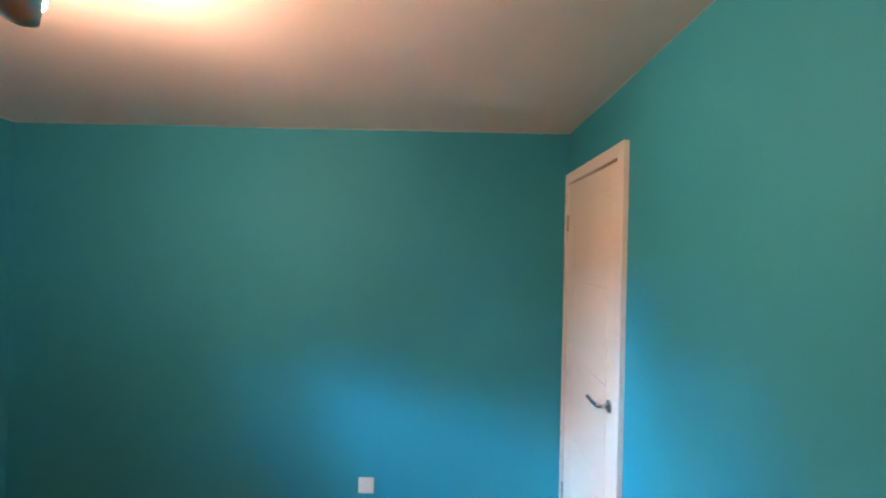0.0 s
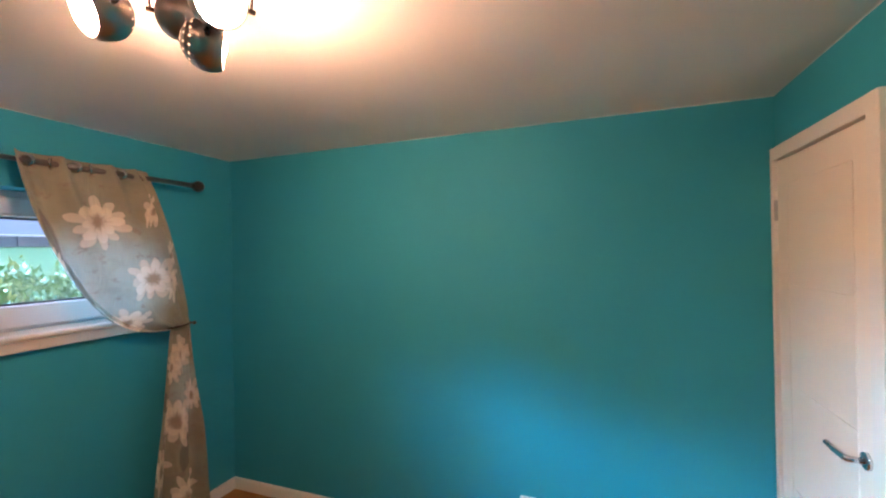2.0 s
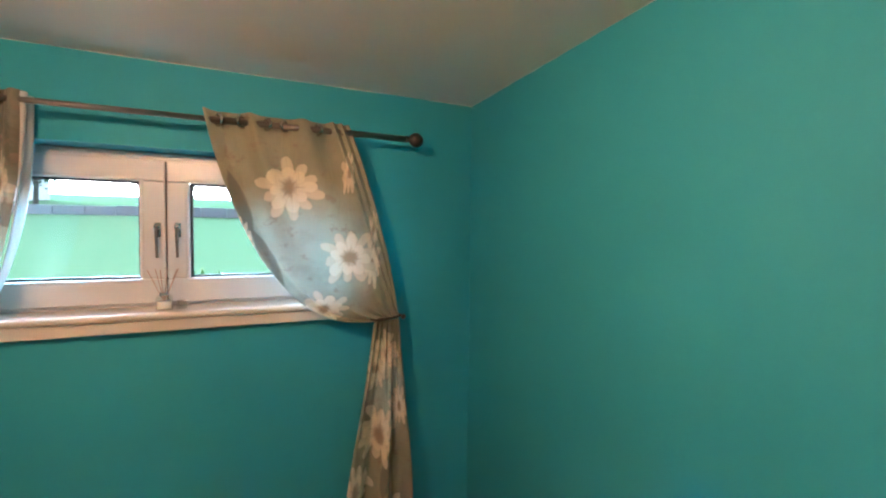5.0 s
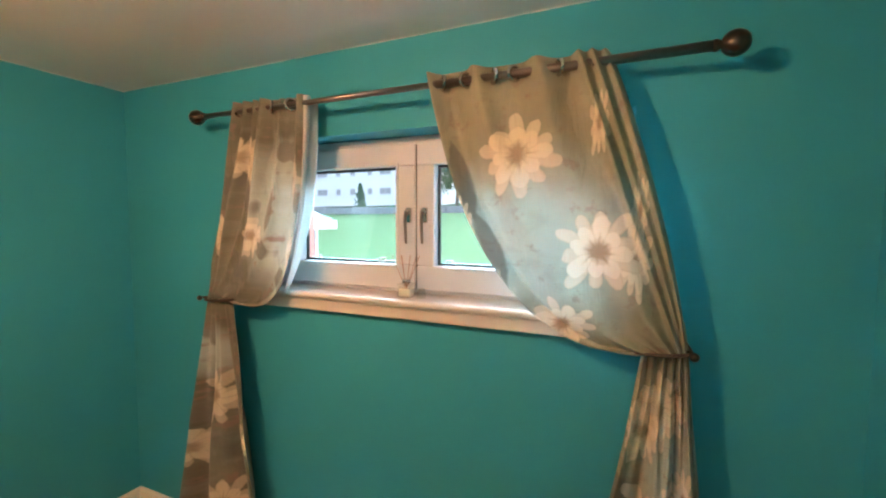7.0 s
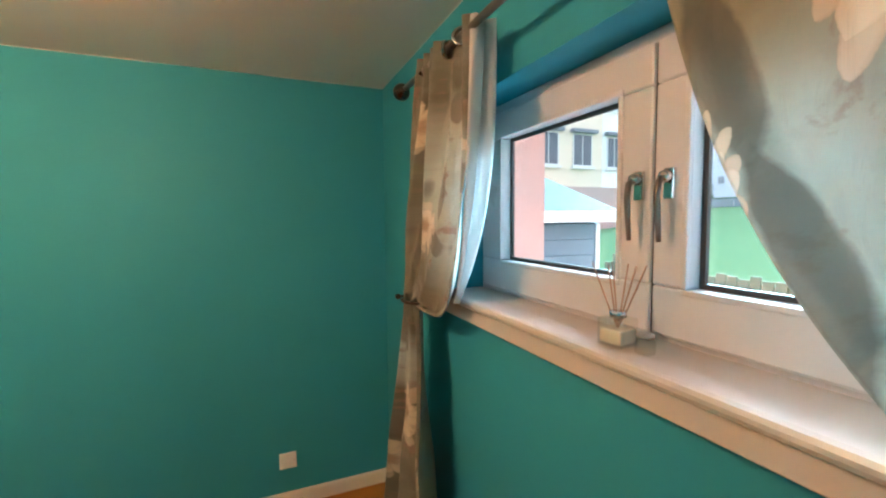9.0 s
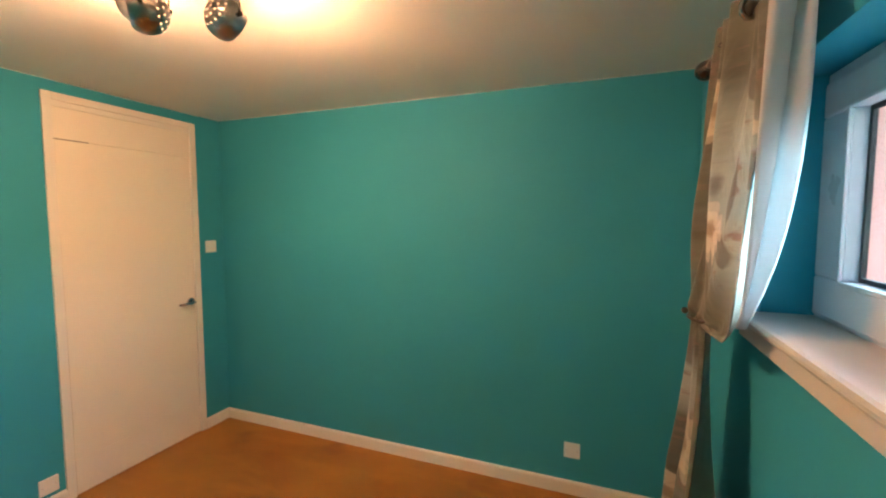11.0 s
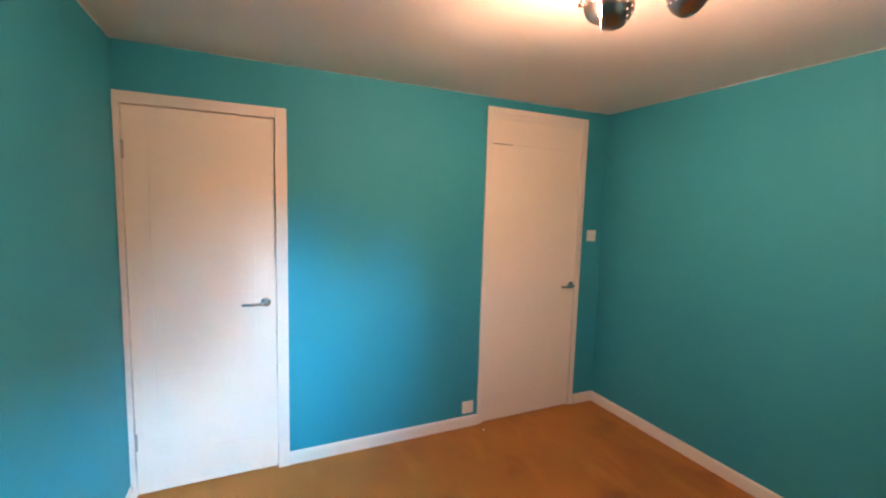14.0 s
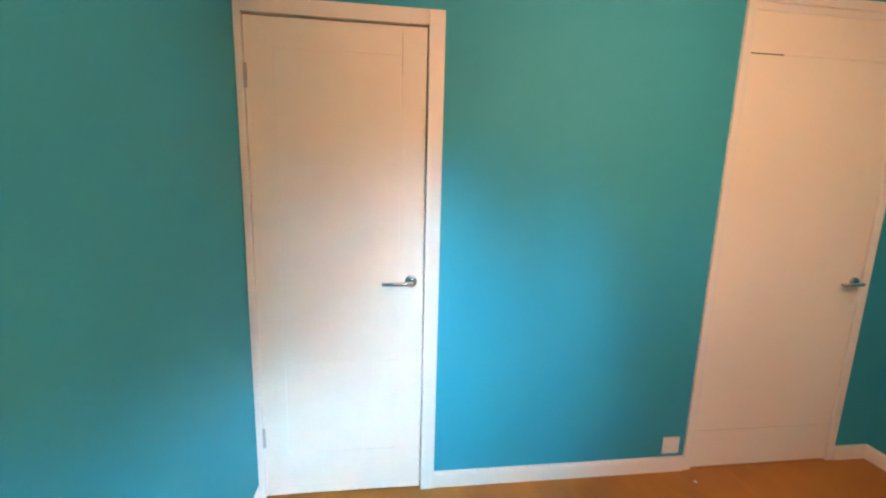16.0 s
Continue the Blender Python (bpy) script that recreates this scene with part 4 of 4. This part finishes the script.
bm = bmesh.new()
xs = [-3.57, -4.5, -6, -7, -8, -10, -12, -15, -18, -22, -26, -30, -34, -40, -50, -60, -80, -120, -200, -400]
ys = [-400, -200, -120, -80, -60, -50, -40, -32, -26, -20, -16, -12, -9, -6, -4, -2, 0, 2, 4, 6, 9, 12, 16, 20, 26, 32, 40, 60, 100, 200, 400]
g = [[bm.verts.new((x, y, min(9.0, ground_height(x, y)))) for y in ys] for x in xs]
for a, b in zip(g, g[1:]):
    for k in range(len(ys) - 1):
        bm.faces.new((a[k], a[k + 1], b[k + 1], b[k]))
part_setting("ground", bm, GRASS, "sloping green lawn rising behind the house", "grass").data.shade_smooth()


def shed():
    thing = tagged(new("garden_shed"), "blue-grey garden shed with a pale pitched roof", "shed")
    x0, x1, y0, y1, z0, ze, zr = -4.93, -3.62, -1.95, -0.22, 0.30, 1.50, 1.93
    ym = (y0 + y1) / 2
    for x in (x0, x1 - 0.04):
        bm = bmesh.new()
        side = [(y0, z0), (y1, z0), (y1, ze), (ym, zr - 0.04), (y0, ze)]
        a = [bm.verts.new((x, y, z)) for y, z in side]
        b = [bm.verts.new((x + 0.04, y, z)) for y, z in side]
        bm.faces.new(a), bm.faces.new(b)
        for k in range(5):
            bm.faces.new((a[k], a[(k + 1) % 5], b[(k + 1) % 5], b[k]))
        part("gable", bm, SHED_WALL, thing)
    n = 10
    for k in range(n):
        z = z0 + (ze - z0) * k / n
        part("board", slab(x0 + 0.041, x1 - 0.041, y1 - 0.03, y1 - 0.004 * (k % 2), z + 0.002, z + (ze - z0) / n - 0.002), SHED_WALL, thing)
    part("back", slab(x0 + 0.041, x1 - 0.041, y0, y0 + 0.03, z0, ze), SHED_WALL, thing)
    for s in (-1, 1):
        bm = bmesh.new()
        ye = ym + s * ((y1 - y0) / 2 + 0.16)
        zee = ze + 0.06
        pts = [(ym, zr), (ye, zee), (ye, zee + 0.035), (ym, zr + 0.035)]
        a = [bm.verts.new((x0 - 0.07, y, z)) for y, z in pts]
        b = [bm.verts.new((x1, y, z)) for y, z in pts]
        bm.faces.new(a), bm.faces.new(b)
        for k in range(4):
            bm.faces.new((a[k], a[(k + 1) % 4], b[(k + 1) % 4], b[k]))
        part("roof", bm, SHED_ROOF, thing, "pale felt roof")
        part("fascia", slab(x0 - 0.075, x1, *sorted((ye, ye + s * 0.02)), zee - 0.045, zee + 0.036), FAR_FRAME, thing, "white fascia board")
    part("corner_post", slab(x0 - 0.006, x0 + 0.03, y1 - 0.02, y1 + 0.008, z0, ze), FAR_FRAME, thing)
    return thing


shed()


def far_window(parent, place, turn, w, h, hood=True, glass=FAR_GLASS):
    """A window in a facade: sill, frame, panes. place: middle of its foot; turn: degrees about z; faces its -y."""
    m = pose(*place, 0, 0, turn)

    def piece(name, mat, a, p):
        bm = slab(*a)
        bm.transform(m)
        return part(name, bm, mat, p)

    win = piece("window", FAR_FRAME, (-w / 2, w / 2, -0.04, 0.02, 0, h), parent)
    for x0, x1 in ((-w / 2 + 0.06, -0.03), (0.03, w / 2 - 0.06)):
        piece("pane", glass, (x0, x1, -0.055, -0.041, 0.08, h - 0.08), win)
    piece("sill", FAR_FRAME, (-w / 2 - 0.1, w / 2 + 0.1, -0.16, 0.0, -0.1, -0.005), win)
    if hood:
        piece("hood", SLATE, (-w / 2 - 0.15, w / 2 + 0.15, -0.28, 0.0, h + 0.01, h + 0.16), win)
    return win


def cream_flats():
    thing = tagged(new("apartment_building"), "cream and white rendered apartment block with hooded windows", "building")
    y = -13.0
    part("wall", slab(-17.2, -6.0, y - 9, y, 3.0, 11.5), CREAM_RENDER, thing, "cream rendered wall")
    part("wall", slab(-18.7, -17.203, y - 9, y - 0.05, 3.0, 11.6), WHITE_RENDER, thing, "white rendered bay")
    part("wall", slab(-18.7, -6.0, y - 9.02, y + 0.06, 0.0, 2.996), BASE_RENDER, thing, "pink rendered base")
    part("roof", slab(-18.9, -5.8, y - 9.2, y + 0.25, 11.6, 12.2, 0.05), SLATE, thing)
    for z in (3.9, 6.6, 9.2):
        for x in (-7.4, -9.5, -12.0, -14.1, -16.0):
            far_window(thing, (x, y, z), 180, 1.1, 1.5)
        far_window(thing, (-17.95, y - 0.05, z), 180, 0.9, 1.5)
    return thing


def far_flats():
    thing = tagged(new("apartment_building"), "long white apartment block with small dark windows", "building")
    x = -54.0
    part("wall", slab(x - 9, x, -75, -20.0, 2.5, 17.0), WHITE_RENDER, thing, "white rendered wall")
    part("roof", slab(x - 9.3, x + 0.3, -75.3, -19.7, 17.0, 17.8, 0.05), SLATE, thing)
    for z in (5.6, 8.4, 11.2, 14.0):
        for k in range(9):
            y = -23.5 - 5.6 * k
            far_window(thing, (x, y, z), 90, 1.9 if k % 2 else 0.9, 0.95, False, PALE_GLASS)
            far_window(thing, (x, y - 2.6, z), 90, 0.8, 0.95, False, PALE_GLASS)
    return thing


def bungalow():
    thing = tagged(new("house"), "low white house with a grey pitched roof", "house")
    x, y0, y1 = -33.0, 9.4, 19.0
    part("wall", slab(x - 7, x, y0 + 0.3, y1 - 0.3, 1.5, 3.0), WHITE_RENDER, thing)
    bm = bmesh.new()
    pts = [(x + 0.4, 2.95), (x - 3.5, 4.6), (x - 7.4, 2.95)]
    a, b = [bm.verts.new((px, y0, z)) for px, z in pts], [bm.verts.new((px, y1, z)) for px, z in pts]
    bm.faces.new(a), bm.faces.new(b)
    for k in range(3):
        bm.faces.new((a[k], a[(k + 1) % 3], b[(k + 1) % 3], b[k]))
    part("roof", bm, SLATE, thing, "grey slate roof")
    part("gutter", tube(bmesh.new(), [(x + 0.42, y0, 2.95), (x + 0.42, y1, 2.95)], 0.07, 8), FAR_FRAME, thing)
    return thing


cream_flats()
far_flats()
bungalow()

bm = bmesh.new()
for k in range(60):
    y = -60 + 1.5 * k
    z = ground_height(-32.5, y)
    box(bm, -32.8 + random.uniform(-0.03, 0.03), -32.4, y + 0.02, y + 1.48, z - 0.3, z + 0.55 + random.uniform(-0.05, 0.05), 0.03)
tagged(part("boundary_wall", bm, STONE), "low grey stone wall along the top of the lawn", "wall", kind="structure")


def leaves(bm, centre, size, count, leaf, rng):
    """Clumps of small bent leaves within an uneven ellipsoid."""
    c = Vector(centre)
    lumps = [Vector((rng.gauss(0, 0.42) * size[0], rng.gauss(0, 0.42) * size[1], rng.uniform(-0.8, 0.9) * size[2])) for _ in range(16)]
    for _ in range(count):
        p = c + rng.choice(lumps) + Vector((rng.gauss(0, 0.24) * size[0], rng.gauss(0, 0.24) * size[1], rng.gauss(0, 0.20) * size[2]))
        q = Euler((rng.uniform(0, 6.3), rng.uniform(0, 6.3), rng.uniform(0, 6.3))).to_matrix()
        s = leaf * rng.uniform(0.6, 1.3)
        v = [bm.verts.new(p + q @ Vector(k)) for k in ((-s, 0, 0), (0, -s * 0.4, s * 0.1), (s, 0, 0), (0, s * 0.4, s * 0.1))]
        bm.faces.new(v)
    return bm


def tree(place, height, spread, mat, label, seed, leaf=0.22, count=1600, conifer=False):
    rng = random.Random(seed)
    thing = tagged(new("tree"), label, "tree")
    x, y = place
    z = ground_height(x, y) - 0.2
    trunk = tube(bmesh.new(), [(x, y, z), (x + 0.05, y + 0.1, z + height * 0.35), (x - 0.05, y, z + height * 0.8)], [height * 0.035, height * 0.025, height * 0.008], 9)
    for k in range(7):
        a, h = k * 0.9 + rng.random(), height * (0.35 + 0.06 * k)
        reach = spread * (0.75 - 0.05 * k)
        tube(trunk, [(x, y, z + h), (x + reach * 0.5 * math.cos(a), y + reach * 0.5 * math.sin(a), z + h + height * 0.08), (x + reach * math.cos(a), y + reach * math.sin(a), z + h + height * 0.12)], [height * 0.012, height * 0.008, height * 0.003], 6)
    part("trunk", trunk, BARK, thing, "tapered bare trunk with limbs")
    crown = bmesh.new()
    if conifer:
        for k in range(9):
            s = spread * (1 - k / 9.5)
            leaves(crown, (x, y, z + height * (0.15 + 0.092 * k)), (s * 0.8, s * 0.8, height * 0.05), count // 9, leaf, rng)
    else:
        leaves(crown, (x, y, z + height * 0.68), (spread, spread, height * 0.30), count, leaf, rng)
    part("crown", crown, mat, thing, "uneven leafy crown")
    return thing


tree((-40.0, -12.6), 5.2, 2.3, LEAF_DARK, "dark broad tree beside the far flats", 3)
tree((-36.0, -21.0), 3.0, 0.9, LEAF_DARK, "small dark conifer before the far flats", 4, 0.14, 1300, True)
tree((-46.0, -6.0), 4.5, 3.2, LEAF_DARK, "dark broad tree on the rise", 5)
tree((-50.0, 2.0), 4.2, 3.4, LEAF_DARK, "dark broad tree far up the rise", 6)
tree((-44.0, 7.0), 4.0, 2.4, LEAF_DARK, "dark broad tree near the low house", 7)


def bush(place, size, seed, label, mat):
    rng = random.Random(seed)
    x, y = place
    z = ground_height(x, y)
    thing = tagged(new("bush"), label, "bush")
    stems = bmesh.new()
    for k in range(6):
        a = k * 1.1
        tube(stems, [(x, y, z - 0.05), (x + size[0] * 0.6 * math.cos(a), y + size[1] * 0.6 * math.sin(a), z + size[2] * 1.2)], [0.018, 0.006], 6)
    part("stem", stems, BARK, thing)
    part("foliage", leaves(bmesh.new(), (x, y, z + size[2]), size, 1500, 0.055, rng), mat, thing, "small yellow-green leaves")
    return thing


bush((-7.4, 3.3), (0.45, 0.55, 0.45), 11, "yellow-green garden bush on the lawn", LEAF_LIME)
bush((-7.2, 1.35), (0.35, 0.40, 0.30), 12, "low yellow-green bush on the lawn", LEAF_LIME)
bush((-8.4, 4.6), (0.6, 0.6, 0.5), 13, "pale green shrub on the lawn", LEAF_LIME)


def fence():
    thing = tagged(new("fence"), "weathered low wooden garden fence", "fence")
    for k in range(22):
        y = -1.25 + 0.09 * k
        part("slat", slab(-6.02, -6.0, y, y + 0.078, 0.30, 1.06 + 0.02 * math.sin(k * 2.3), 0.003), FENCE_WOOD, thing)
    for z in (0.5, 0.95):
        part("rail", slab(-6.06, -6.021, -1.25, 0.73, z, z + 0.07), FENCE_WOOD, thing)
    for y in (-1.2, -0.25, 0.65):
        part("post", slab(-6.13, -6.061, y, y + 0.07, 0.28, 1.15, 0.004), FENCE_WOOD, thing)
    return thing


fence()
